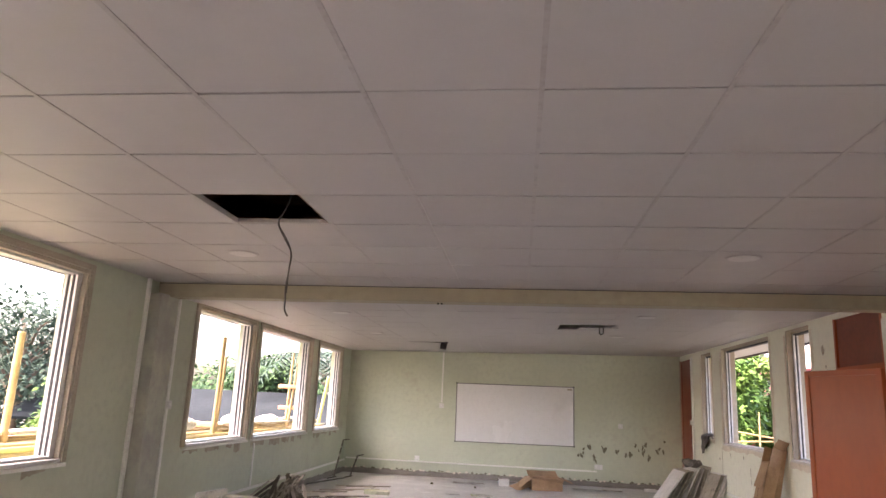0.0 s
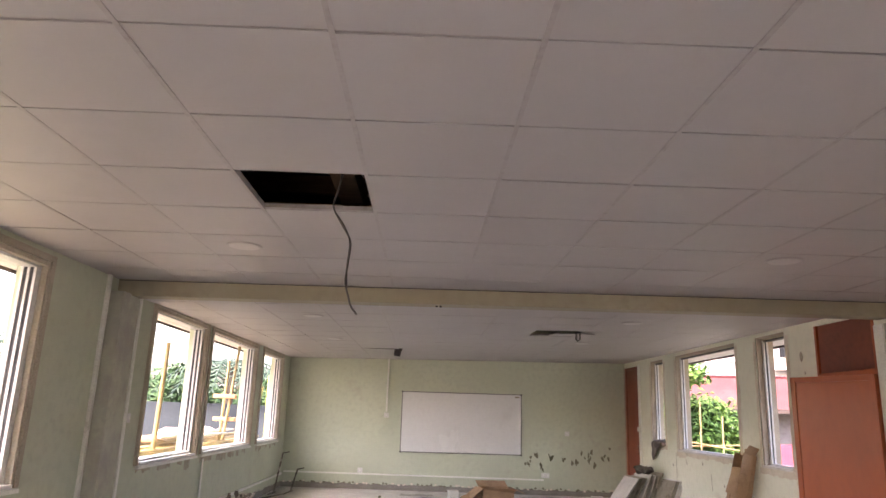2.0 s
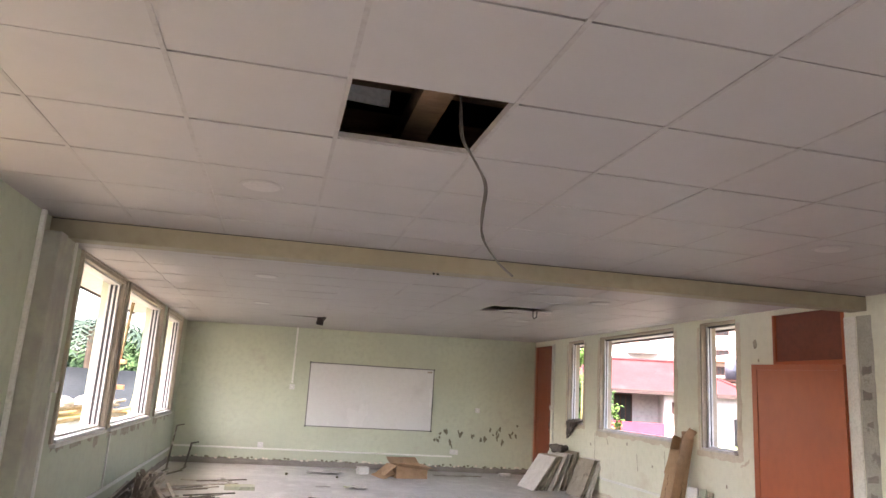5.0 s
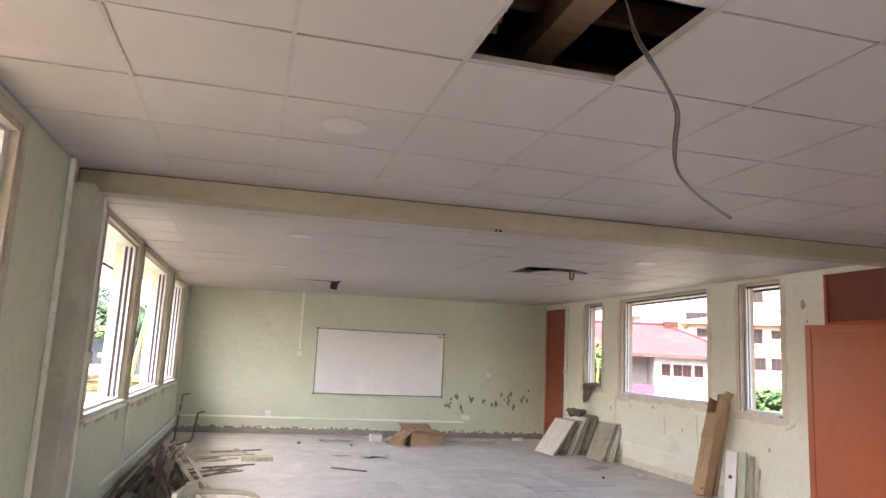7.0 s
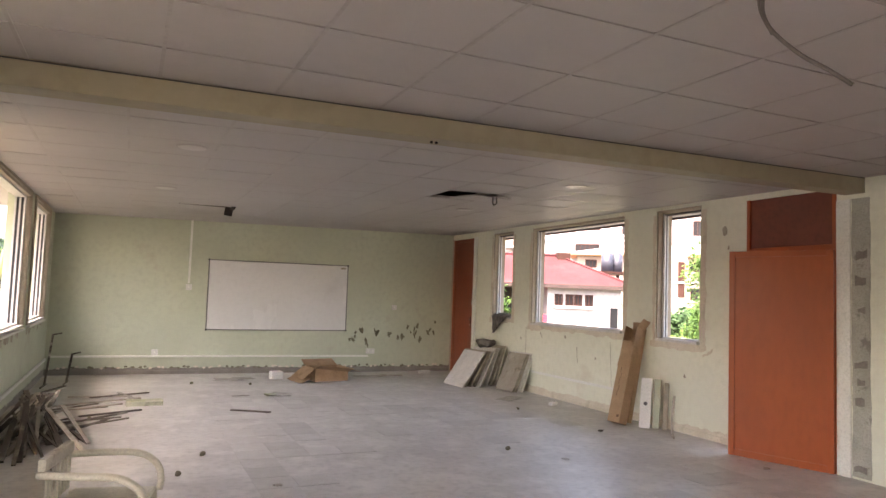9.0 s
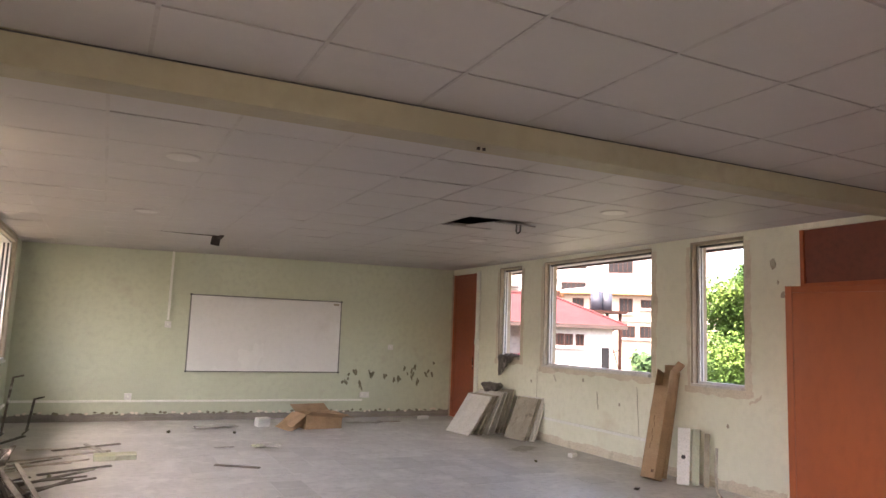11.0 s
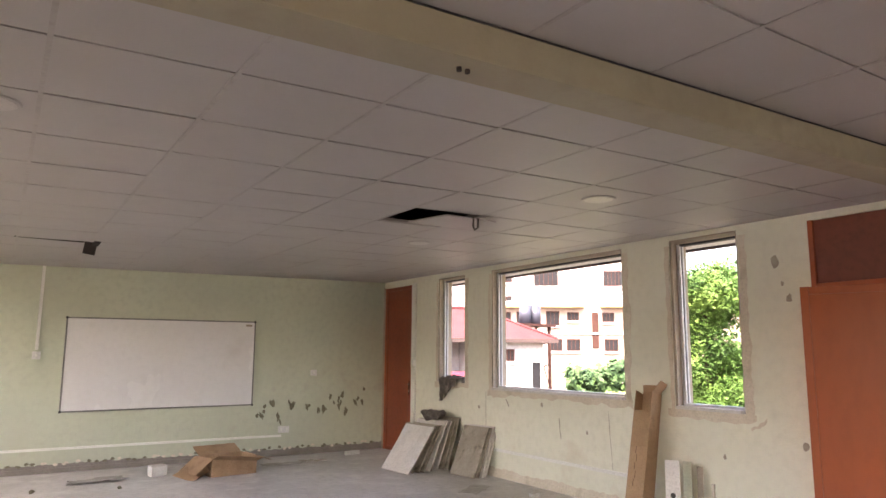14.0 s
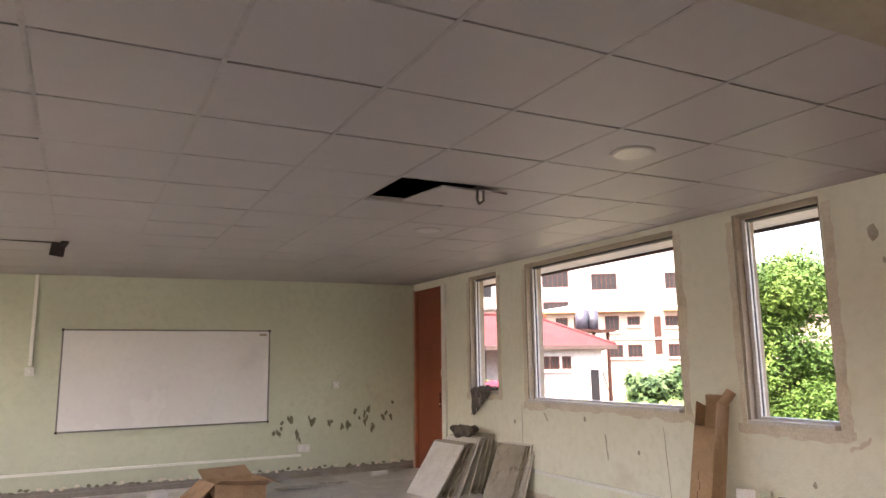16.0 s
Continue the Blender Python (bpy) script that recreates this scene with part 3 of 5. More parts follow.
for x in (-W / 2, W / 2 - 0.018):
    part("frame_bar", bx(x, x + 0.018, -0.0255, -0.002, -H / 2 + 0.0182, H / 2 - 0.0182, 0.003), "steel", wbd)
for sx in (-1, 1):
    for sz in (-1, 1):
        part("corner_cap", bx(sx * (W / 2 - 0.008) - 0.014, sx * (W / 2 - 0.008) + 0.014, -0.03, -0.0018, sz * (H / 2 - 0.008) - 0.014, sz * (H / 2 - 0.008) + 0.014, 0.006), "dark", wbd, "dark plastic corner cap")
part("sticker", bx(W / 2 - 0.14, W / 2 - 0.05, -0.0192, -0.0181, H / 2 - 0.075, H / 2 - 0.045), "panelg", wbd, "small grey sticker")

for x, y in ((1.47, 8.22), (-2.04, 8.15), (-2.12, 10.64), (1.45, 10.6), (-2.04, 5.2), (1.56, 5.1)):
    l = thing("ceiling_light", "round white flush ceiling light, switched off", "ceiling light", Matrix.Translation((x, y, ceiling_z(x, y) - 0.004)), "ceiling lights")
    bm = bmesh.new()
    bmesh.ops.create_cone(bm, cap_ends=True, segments=40, radius1=0.112, radius2=0.118, depth=0.006, matrix=Matrix.Translation((0, 0, -0.0015)))
    part("rim", bm, "tile", l)
    bm = bmesh.new()
    bmesh.ops.create_cone(bm, cap_ends=True, segments=40, radius1=0.098, radius2=0.1, depth=0.002, matrix=Matrix.Translation((0, 0, -0.0056)))
    part("diffuser", bm, "lens", l)

# slipped tile and cable beside the far hatch
slip = thing("slipped_ceiling_tile", "pale ceiling tile slipped half out of its place", "ceiling tile", pose(0.99, 9.44, ceiling_z(0.99, 9.44) - 0.012, 4, 0, 0))
part("tile", bx(-0.17, 0.29, -0.3, 0.28, -0.006, 0.006, 0.001), "tile", slip)
part("hook", tube([(0.05, -0.34, 0.0), (0.05, -0.34, -0.07), (0.07, -0.33, -0.09), (0.1, -0.33, -0.07), (0.1, -0.33, 0.0)], 0.008), "cable", slip, "dark bent cable loop")
torn = thing("torn_ceiling_corner", "dark torn corner hanging from the ceiling", "ceiling tile", pose(-1.26, 12.2, ceiling_z(-1.26, 12.2) - 0.006, 0, 0, 0))
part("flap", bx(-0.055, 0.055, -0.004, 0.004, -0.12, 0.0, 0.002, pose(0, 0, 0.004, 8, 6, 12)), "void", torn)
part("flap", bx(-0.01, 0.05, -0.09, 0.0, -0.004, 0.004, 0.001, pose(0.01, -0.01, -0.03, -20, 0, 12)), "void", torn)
# solid dark bars painted as the shade of open tile joints
part("edge", bx(-0.62, -0.06, -0.012, 0.004, -0.006, 0.004), "void", torn, "dark strip drawn as the shade in a tile-edge gap")
part("edge", bx(-0.628, -0.618, -0.3, 0.0, -0.006, 0.004), "void", torn, "dark strip drawn as the shade in a tile-edge gap")

cab = thing("hanging_cable", "pair of loose grey cables hanging from the open hatch", "cable")
C1 = [(-1.26, 4.02, 2.78), (-1.25, 3.98, 2.66), (-1.255, 3.9, 2.5), (-1.262, 3.82, 2.39), (-1.215, 3.805, 2.3), (-1.17, 3.805, 2.22), (-1.175, 3.81, 2.12), (-1.18, 3.8, 2.03), (-1.155, 3.745, 1.95), (-1.135, 3.69, 1.9), (-1.105, 3.655, 1.862)]


def smooth_line(p, n=6):
    q = []
    p = [Vector(v) for v in p]
    for i in range(len(p) - 1):
        a, b, c, d = p[max(i - 1, 0)], p[i], p[i + 1], p[min(i + 2, len(p) - 1)]
        for k in range(n):
            t = k / n
            q.append(0.5 * (2 * b + (c - a) * t + (2 * a - 5 * b + 4 * c - d) * t * t + (3 * b - a - 3 * c + d) * t ** 3))
    return q + [p[-1]]


part("cable", tube(smooth_line(C1), 0.0045, seg=6), "cable", cab, smooth=True)
part("cable", tube(smooth_line([(x + 0.007 * math.sin(2 * i), y + 0.01, z) for i, (x, y, z) in enumerate(C1[:7])] + [(-1.178, 3.815, 2.06), (-1.17, 3.79, 2.0)]), 0.004, seg=6), "cable", cab, smooth=True)

# flaked paint on the end wall
rf = random.Random(21)
wn_ = bpy.data.objects["wall_north"]
for cx, cz, n in ((1.30, 0.56, 3), (1.40, 0.7, 3), (1.75, 0.74, 3), (2.0, 0.68, 2), (2.2, 0.6, 4), (2.36, 0.84, 2), (2.47, 0.72, 4), (2.55, 0.82, 2), (2.86, 0.74, 3), (2.62, 0.6, 2), (1.6, 0.5, 2), (2.9, 0.9, 1)):
    for k in range(n):
        x, z, a = cx + rf.gauss(0, 0.045), cz + rf.gauss(0, 0.05), rf.uniform(-0.5, 0.5)
        r1, r2 = rf.uniform(0.014, 0.032), rf.uniform(0.025, 0.072)
        ring = []
        for q in range(11):
            th = 2 * math.pi * q / 11
            s = rf.uniform(0.5, 1.25)
            u, w_ = s * r1 * math.cos(th), s * r2 * math.sin(th)
            ring.append((x + u * math.cos(a) - w_ * math.sin(a), YB, z + u * math.sin(a) + w_ * math.cos(a)))
        part("paint_flake", flake(ring, (0, -1, 0)), "scuff", wn_)
for y, z, r in ((8.05, 2.2, 0.045), (8.0, 2.02, 0.018), (7.95, 1.9, 0.03), (8.6, 0.62, 0.02), (10.2, 0.66, 0.02), (7.9, 0.78, 0.03), (10.9, 0.9, 0.02), (12.1, 0.8, 0.02)):
    ring = [(XR, y + r * rf.uniform(0.5, 1) * math.cos(t), z + 1.4 * r * rf.uniform(0.6, 1) * math.sin(t)) for t in [k * math.pi / 5 for k in range(10)]]
    part("paint_flake", flake(ring, (-1, 0, 0)), "dirt", bpy.data.objects["wall_east"])

for y0, z0, y1, z1, w_ in ((10.62, 0.78, 10.6, 0.56, 0.012), (11.55, 0.93, 11.5, 0.84, 0.016), (9.9, 0.9, 9.86, 0.32, 0.004), (11.95, 1.0, 11.96, 0.3, 0.004), (8.2, 0.95, 8.34, 0.86, 0.035)):
    d = Vector((0, y1 - y0, z1 - z0))
    nrm = Vector((0, -d.z, d.y)).normalized() * w_
    mid = [Vector((XR, y0, z0)).lerp(Vector((XR, y1, z1)), q / 5) + nrm * rf.uniform(-0.5, 0.5) for q in range(6)]
    ring = [tuple(p + nrm * rf.uniform(0.1, 0.5)) for p in mid] + [tuple(p - nrm * rf.uniform(0.1, 0.5)) for p in mid[::-1]]
    part("scratch", flake(ring, (-1, 0, 0)), "dirt" if w_ < 0.03 else "plaster", bpy.data.objects["wall_east"])
bs = thing("pipe_stub", "two short dark pipe ends under the beam", "pipe", Matrix.Translation((-0.72, 6.70, 2.385)))
for dx in (0, 0.034):
    part("stub", tube([(dx, 0.02 * dx, 0.005), (dx, 0.02 * dx, -0.012)], 0.009, seg=12), "void", bs)

# ---- things on the floor ----
def board(name, w, h, t, at, material, label, category="board", group=""):
    """A loose board: w wide, h high, standing on its lower edge."""
    b = tagged(link(name, bx(-w / 2, w / 2, -t / 2, t / 2, 0, h, 0.003), material), label, category, group)
    b.matrix_basis = at
    return b


# first stack of old ceiling boards, leaning on one another towards the wall
n0 = Vector((0.99, 0.13, 0))
for k in range(9):
    p = Vector((2.36, 12.66, 0)) + n0 * (0.078 * k)
    board("ceiling_board", 0.59, 0.66 - 0.012 * (k * 5 % 4), 0.018, pose(p.x, p.y + 0.02 * (k * 3 % 4), 0.006, -36 + 2.4 * k, 0, -82 + (k * 37 % 5 - 2)), "panelw" if k in (0, 4, 6) else "panelg", "dirty white ceiling board at the front of a leaning stack" if k == 0 else "grimy old ceiling board leaning in a stack", "board", "stacked ceiling boards")
for k in range(4):
    p = Vector((2.90, 11.97, 0)) + n0 * (0.045 * k)
    board("ceiling_board", 0.44, 0.62 - 0.012 * (k % 2), 0.02, pose(p.x, p.y - 0.015 * k, 0.006, -24 + 1.2 * k, 0, -82 + k), "panelg" if k < 2 else "panelw", "grey-brown old ceiling board leaning on the wall" if k < 2 else "white-edged board behind a grey one", "board", "stacked ceiling boards")


def crumple(bm, amount, seed, scale=9.0):
    for v in bm.verts:
        v.co += amount * noise.noise_vector(v.co * scale + Vector((seed, 0, 0)))
    return bm


def rag(at, sx, sy, sz, label, seed):
    bm = bmesh.new()
    bmesh.ops.create_icosphere(bm, subdivisions=4, radius=1, matrix=Matrix.Diagonal((sx, sy, sz, 1)))
    crumple(bm, 0.06, seed, 14)
    ob = tagged(link("rag", bm, "rag", True), label, "cloth")
    ob.matrix_basis = at
    return ob


rag(pose(2.97, 12.72, 0.665), 0.16, 0.11, 0.06, "crumpled dark cloth lying on the leaning boards", 2)
bm = bmesh.new()
bmesh.ops.create_grid(bm, x_segments=28, y_segments=32, size=0.5)
for v in bm.verts:
    u, q = v.co.x, v.co.y + 0.5
    fold = noise.noise(Vector((u * 6, q * 5, 2)))
    deep = noise.noise(Vector((u * 14, q * 9, 7)))
    if q > 0.45:
        v.co = (0.19 * (q - 0.45) / 0.55, u * (0.44 + 0.12 * fold), 0.02 + 0.06 * abs(fold) + 0.025 * abs(deep))
    else:
        d = 0.45 - q
        wide = 0.46 - 0.5 * d
        v.co = (-0.025 - 0.03 * math.sin(u * 16 + 6 * d) ** 2 - 0.025 * abs(deep), u * wide + 0.22 * d + 0.03 * fold, 0.02 * math.exp(-d * 12) - d * (0.46 + 0.35 * u + 0.35 * fold))
bmesh.ops.solidify(bm, geom=bm.faces[:], thickness=0.006)
cloth = tagged(link("cloth", bm, "rag", True), "dark grey ragged cloth draped over the narrow window sill", "cloth")
cloth.matrix_basis = Matrix.Translation((XR - 0.012, 12.72, 1.115))

# tall open carton leaning in the window pier
ct = thing("tall_carton", "long brown cardboard box, open at the top, leaning on the wall", "box", pose(2.80, 9.19, 0.025, 0, 17, 16))
w, d, h, t = 0.15, 0.16, 1.14, 0.006
part("side", bx(-w / 2, w / 2, -d / 2, -d / 2 + t, 0, h), "card", ct)
part("side", bx(-w / 2, w / 2, d / 2 - t, d / 2, 0, h), "card", ct)
part("side", bx(-w / 2, -w / 2 + t, -d / 2 + t, d / 2 - t, 0, h - 0.18), "card", ct)
part("side", bx(w / 2 - t, w / 2, -d / 2 + t, d / 2 - t, 0, h), "card", ct)
part("bottom", bx(-w / 2 + t, w / 2 - t, -d / 2 + t, d / 2 - t, 0, t), "card", ct)
part("flap", bx(-t, 0, -d / 2 - 0.01, d / 2 - 0.02, -0.3, 0, 0, pose(-w / 2 - 0.002, 0, h - 0.2, 0, 7, 0)), "card", ct, "folded-down cardboard flap")
part("flap", bx(-w / 2, w / 2, -t, 0, 0, 0.12, 0, pose(0, -d / 2, h, 35, 0, 0)), "card", ct)
for k in range(5):
    part("print", bx(-w / 2 - 0.0012, -w / 2, 0.02 - 0.012 * (k % 2), 0.026 - 0.012 * (k % 2), 0.3 + 0.07 * k, 0.36 + 0.07 * k), "print", ct, "dark printed mark")
part("print", bx(-w / 2 - 0.0012, -w / 2, -0.06, -0.03, 0.06, 0.09), "print", ct, "dark printed mark")
ct2 = thing("tall_carton", "folded brown cardboard box standing behind another", "box", pose(2.98, 9.27, 0.012, 0, 12, 8))
part("body", bx(-0.03, 0.03, -0.08, 0.08, 0, 1.12, 0.004), "card", ct2)
part("flap", bx(-0.025, 0.025, -0.08, 0.08, 0, 0.07, 0.002, pose(0, 0, 1.121, 0, -14, 0)), "card", ct2)

sq = board("white_panel", 0.12, 0.56, 0.03, pose(2.98, 8.93, 0.008, -13, 0, -52), "white", "white metal panel with a dark hole leaning on the wall", "panel")
part("hole", tube([(0.0, -0.0165, 0.27), (0.0, -0.0152, 0.27)], 0.022, seg=14), "dark", sq, "round dark hole")
board("loose_green_board", 0.07, 0.55, 0.035, pose(3.08, 8.86, 0.008, -10, 0, -56), "greenbd", "pale green board leaning beside a white panel", "panel")
board("loose_green_board", 0.05, 0.52, 0.02, pose(3.13, 8.77, 0.006, -8, 0, -58), "panelg", "grimy board leaning beside a green one", "panel")
stp = tagged(link("bent_strip", tube(smooth_line([(3.16, 8.66, 0.4), (3.1, 8.62, 0.22), (3.04, 8.56, 0.08), (2.97, 8.48, 0.02), (2.88, 8.36, 0.014)]), 0.014, seg=6), "scraplight"), "pale bent trim strip curling onto the floor", "strip")

# open carton near the end wall
oc = thing("open_carton", "torn brown cardboard carton lying open on the floor", "box", pose(0.56, 13.62, 0.004, 0, 0, 8))
w, d, h, t = 0.56, 0.42, 0.21, 0.006
for a in ((-w / 2, w / 2, -d / 2, -d / 2 + t), (-w / 2, w / 2, d / 2 - t, d / 2), (-w / 2, -w / 2 + t, -d / 2 + t, d / 2 - t), (w / 2 - t, w / 2, -d / 2 + t, d / 2 - t)):
    part("side", bx(*a, 0, h), "card", oc)
part("bottom", bx(-w / 2 + t, w / 2 - t, -d / 2 + t, d / 2 - t, 0, t), "card", oc)
part("flap", bx(0, w * 0.98, -0.22, 0, -t, 0, 0, pose(-w / 2, -d / 2, h, -18, 6, -3)), "card", oc, "bent cardboard flap")
part("flap", bx(0, w, 0, 0.2, -t, 0, 0, pose(-w / 2, d / 2, h, 25, 0, 4)), "card", oc, "bent cardboard flap")
part("flap", bx(-0.26, 0, 0, d, -t, 0, 0, pose(-w / 2, -d / 2, h, 0, -38, 6)), "card", oc, "torn hanging flap")
part("flap", bx(0, 0.2, 0, d, -t, 0, 0, pose(w / 2, -d / 2, h, 0, 20, -5)), "card", oc, "bent cardboard flap")
part("flap", bx(-0.2, 0.2, -0.15, 0.15, -t, 0, 0, pose(-0.42, -0.05, 0.07, 10, -16, 25)), "card", oc, "torn loose flap")

wb2 = thing("small_box", "small white carton on the floor beside a torn box", "box", pose(-0.2, 13.86, 0.0, 0, 0, 12))
part("body", bx(-0.09, 0.09, -0.07, 0.07, 0.001, 0.11, 0.004), "white", wb2)
part("lid", bx(-0.092, 0.092, -0.072, 0.072, 0.1105, 0.122, 0.003), "panelw", wb2)
gb = thing("green_box", "long green and white carton lying on the floor", "box", pose(-2.16, 11.62, 0.0, 0, 0, 2))
part("body", bx(-0.2, 0.2, -0.07, 0.07, 0.001, 0.05, 0.004), "greenbd", gb)
part("lid", bx(-0.2, 0.2, -0.07, 0.07, 0.0505, 0.065, 0.003), "yellowgreen", gb, "pale green lid")
sb = thing("small_box", "small white carton on the floor by the end wall", "box", pose(2.55, 14.3, 0, 0, 0, 4))
part("body", bx(-0.11, 0.11, -0.03, 0.03, 0.001, 0.055, 0.003), "white", sb)
sb = thing("small_box", "small white block on the floor by the window wall", "box", pose(2.87, 10.6, 0, 0, 0, 20))
part("body", bx(-0.06, 0.06, -0.03, 0.03, 0.001, 0.045, 0.003), "white", sb)


def sheet(x, y, sx, sy, rot, material, label, seed, amp=0.02):
    bm = bmesh.new()
    bmesh.ops.create_grid(bm, x_segments=10, y_segments=8, size=0.5)
    for v in bm.verts:
        e = 1 + 0.25 * noise.noise(Vector((v.co.x * 5, v.co.y * 5, seed)))
        v.co = (v.co.x * sx * e, v.co.y * sy * e, 0.006 + amp * (0.6 + noise.noise(Vector((v.co.x * 4 + seed, v.co.y * 4, 1)))))
    bmesh.ops.solidify(bm, geom=bm.faces[:], thickness=0.004)
    ob = tagged(link("paper_scrap", bm, material), label, "debris")
    ob.matrix_basis = pose(x, y, 0.002, 0, 0, rot)


sheet(-0.85, 13.75, 0.55, 0.2, 8, "paper", "crumpled grey plastic sheet on the floor", 1, 0.03)
sheet(-0.5, 12.05, 0.3, 0.2, -20, "paper", "crumpled pale paper scrap on the floor", 2, 0.03)
sheet(-0.62, 12.02, 0.14, 0.1, 20, "yellowgreen", "crumpled green paper scrap on the floor", 3, 0.03)
sheet(1.35, 13.9, 0.5, 0.14, 4, "paper", "torn pale board on the floor", 4, 0.02)
sheet(1.8, 13.95, 0.35, 0.12, -8, "scraplight", "torn pale board on the floor", 5, 0.02)
sheet(-1.0, 12.1, 0.2, 0.06, 5, "paper", "thin pale scrap on the floor", 6, 0.01)
sheet(2.55, 11.2, 0.45, 0.2, 35, "paper", "flattened plaster crumbs by the window wall", 7, 0.01)
sheet(-1.35, 7.8, 0.06, 0.05, 5, "paper", "small white crumb on the floor", 8, 0.012)
sheet(1.2, 7.9, 0.06, 0.05, 5, "paper", "small white crumb on the floor", 9, 0.012)
sheet(2.35, 8.9, 0.1, 0.05, 40, "scrap", "small dark scrap on the floor", 10, 0.012)
sheet(2.75, 7.1, 0.08, 0.05, 40, "paper", "small white crumb by the open door", 12, 0.012)
for x, y in ((-1.99, 8.3), (-1.76, 8.9), (-0.7, 13.2), (-1.5, 13.4), (-2.7, 10.8), (2.2, 10.4), (0.9, 8.4)):
    bm = bmesh.new()
    bmesh.ops.create_icosphere(bm, subdivisions=2, radius=0.022)
    crumple(bm, 0.012, x, 30)
    ob = tagged(link("rubble_lump", bm, "scuff"), "small dark lump of rubble on the floor", "debris", "rubble")
    ob.matrix_basis = Matrix.Translation((x, y, 0.016))


def strip(a, b, w, t, material, label, group="scrap strips"):
    a, b = Vector(a), Vector(b)
    d = b - a
    ob = tagged(link("scrap_strip", bx(0, d.length, -w / 2, w / 2, -t / 2, t / 2, 0.002), material), label, "strip", group)
    ob.matrix_basis = Matrix.Translation(a) @ d.to_track_quat("X", "Z").to_matrix().to_4x4()
    return ob


# heap of strips by the window wall
rs = random.Random(33)
for k in range(58):
    ang = rs.uniform(-2.5, -0.8)
    top = Vector((-3.12 + rs.gauss(0, 0.1), 10.1 + rs.gauss(0, 0.22), rs.uniform(0.12, 0.40)))
    ln_ = rs.uniform(0.45, 1.0)
    foot = Vector((max(-3.5, top.x + ln_ * 0.75 * math.cos(ang)), top.y + ln_ * math.sin(ang), 0.02))
    strip(foot, top, rs.uniform(0.02, 0.05), rs.uniform(0.006, 0.018), "scrap" if rs.random() < 0.7 else "scraplight", "dirty wooden and metal strip in a scrap heap")
for k in range(12):
    x, y, a, l = rs.uniform(-3.3, -2.7), rs.uniform(9.6, 11.6), rs.uniform(-0.5, 0.7), rs.uniform(0.4, 0.9)
    z = 0.02 + 0.012 * k
    strip((x - l / 2 * math.cos(a), y - l / 2 * math.sin(a), 0.01), (x + l / 2 * math.cos(a), y + l / 2 * math.sin(a), min(z, 0.12)), 0.035, 0.012, "scrap" if k % 3 else "scraplight", "loose dirty strip lying on the scrap heap")
for a, b, m_ in (((-3.1, 11.6, 0.02), (-2.2, 12.0, 0.03), "scraplight"), ((-3.0, 12.3, 0.02), (-2.3, 12.1, 0.04), "scraplight"), ((-2.75, 12.0, 0.05), (-2.1, 12.45, 0.03), "scrap"), ((-2.45, 12.5, 0.03), (-2.25, 11.75, 0.05), "paper"), ((-3.0, 10.4, 0.02), (-2.35, 11.0, 0.03), "scrap"), ((-2.8, 10.9, 0.02), (-2.2, 11.2, 0.02), "scrap"), ((-1.25, 11.05, 0.01), (-0.85, 10.8, 0.01), "scrap"), ((-3.3, 9.2, 0.015), (-2.9, 9.75, 0.02), "scraplight"), ((-3.5, 12.2, 0.02), (-3.1, 13.1, 0.05), "scrap")):
    strip(a, b, 0.045, 0.014, m_, "loose strip lying on the cement floor")
# angle-iron frames leaning in the corner
for x, y, hgt in ((-3.36, 13.6, 0.66), (-3.12, 13.9, 0.36)):
    fr = thing("metal_frame", "dark bent metal frame leaning in the corner", "frame", pose(x, y, 0.003, 0, 0, 20))
    part("bar", tube([(-0.05, -0.1, 0.012), (0.12, 0.30, hgt)], 0.016, seg=6), "scrap", fr)
    part("bar", tube([(0.0, 0.0, 0.01), (-0.2, -0.5, 0.03)], 0.012, seg=6), "scrap", fr)
    part("bar", tube([(0.12, 0.30, hgt), (0.24, 0.32, hgt + 0.02)], 0.012, seg=6), "scrap", fr)

# broken plastic armchair
ch = thing("plastic_chair", "cream moulded plastic armchair with slatted back and dirty arms", "chair", pose(-2.46, 6.52, 0, 0, 0, -12) @ Matrix.Diagonal((0.88, 0.88, 0.88, 1)))
bm = bx(-0.2, 0.24, -0.22, 0.22, 0.4, 0.425, 0.01)
part("seat", bm, "chair", ch)
for sx, sy in ((-0.2, -0.2), (-0.2, 0.2), (0.22, -0.22), (0.22, 0.22)):
    part("leg", tube([(sx * 1.15, sy * 1.1, 0.0), (sx, sy, 0.41)], 0.02, seg=8, radii=[0.018, 0.026]), "chair", ch)
for s in (-1, 1):
    arm = smooth_line([(-0.26, s * 0.24, 0.61), (-0.05, s * 0.27, 0.61), (0.13, s * 0.275, 0.60), (0.23, s * 0.265, 0.54), (0.26, s * 0.25, 0.46), (0.255, s * 0.24, 0.40)])
    bm = tube(arm, 0.02, seg=8)
    for v in bm.verts:
        v.co.y = s * 0.258 + (v.co.y - s * 0.258) * 1.5
    part("armrest", bm, "chair", ch, smooth=True)
for k in range(7):
    y = -0.18 + 0.06 * k
    part("back_slat", bx(-0.235, -0.222, y - 0.018, y + 0.018, 0.43, 0.62, 0.004), "chair", ch)
part("back_rail", bx(-0.262, -0.222, -0.24, 0.24, 0.622, 0.69, 0.012), "chair", ch)

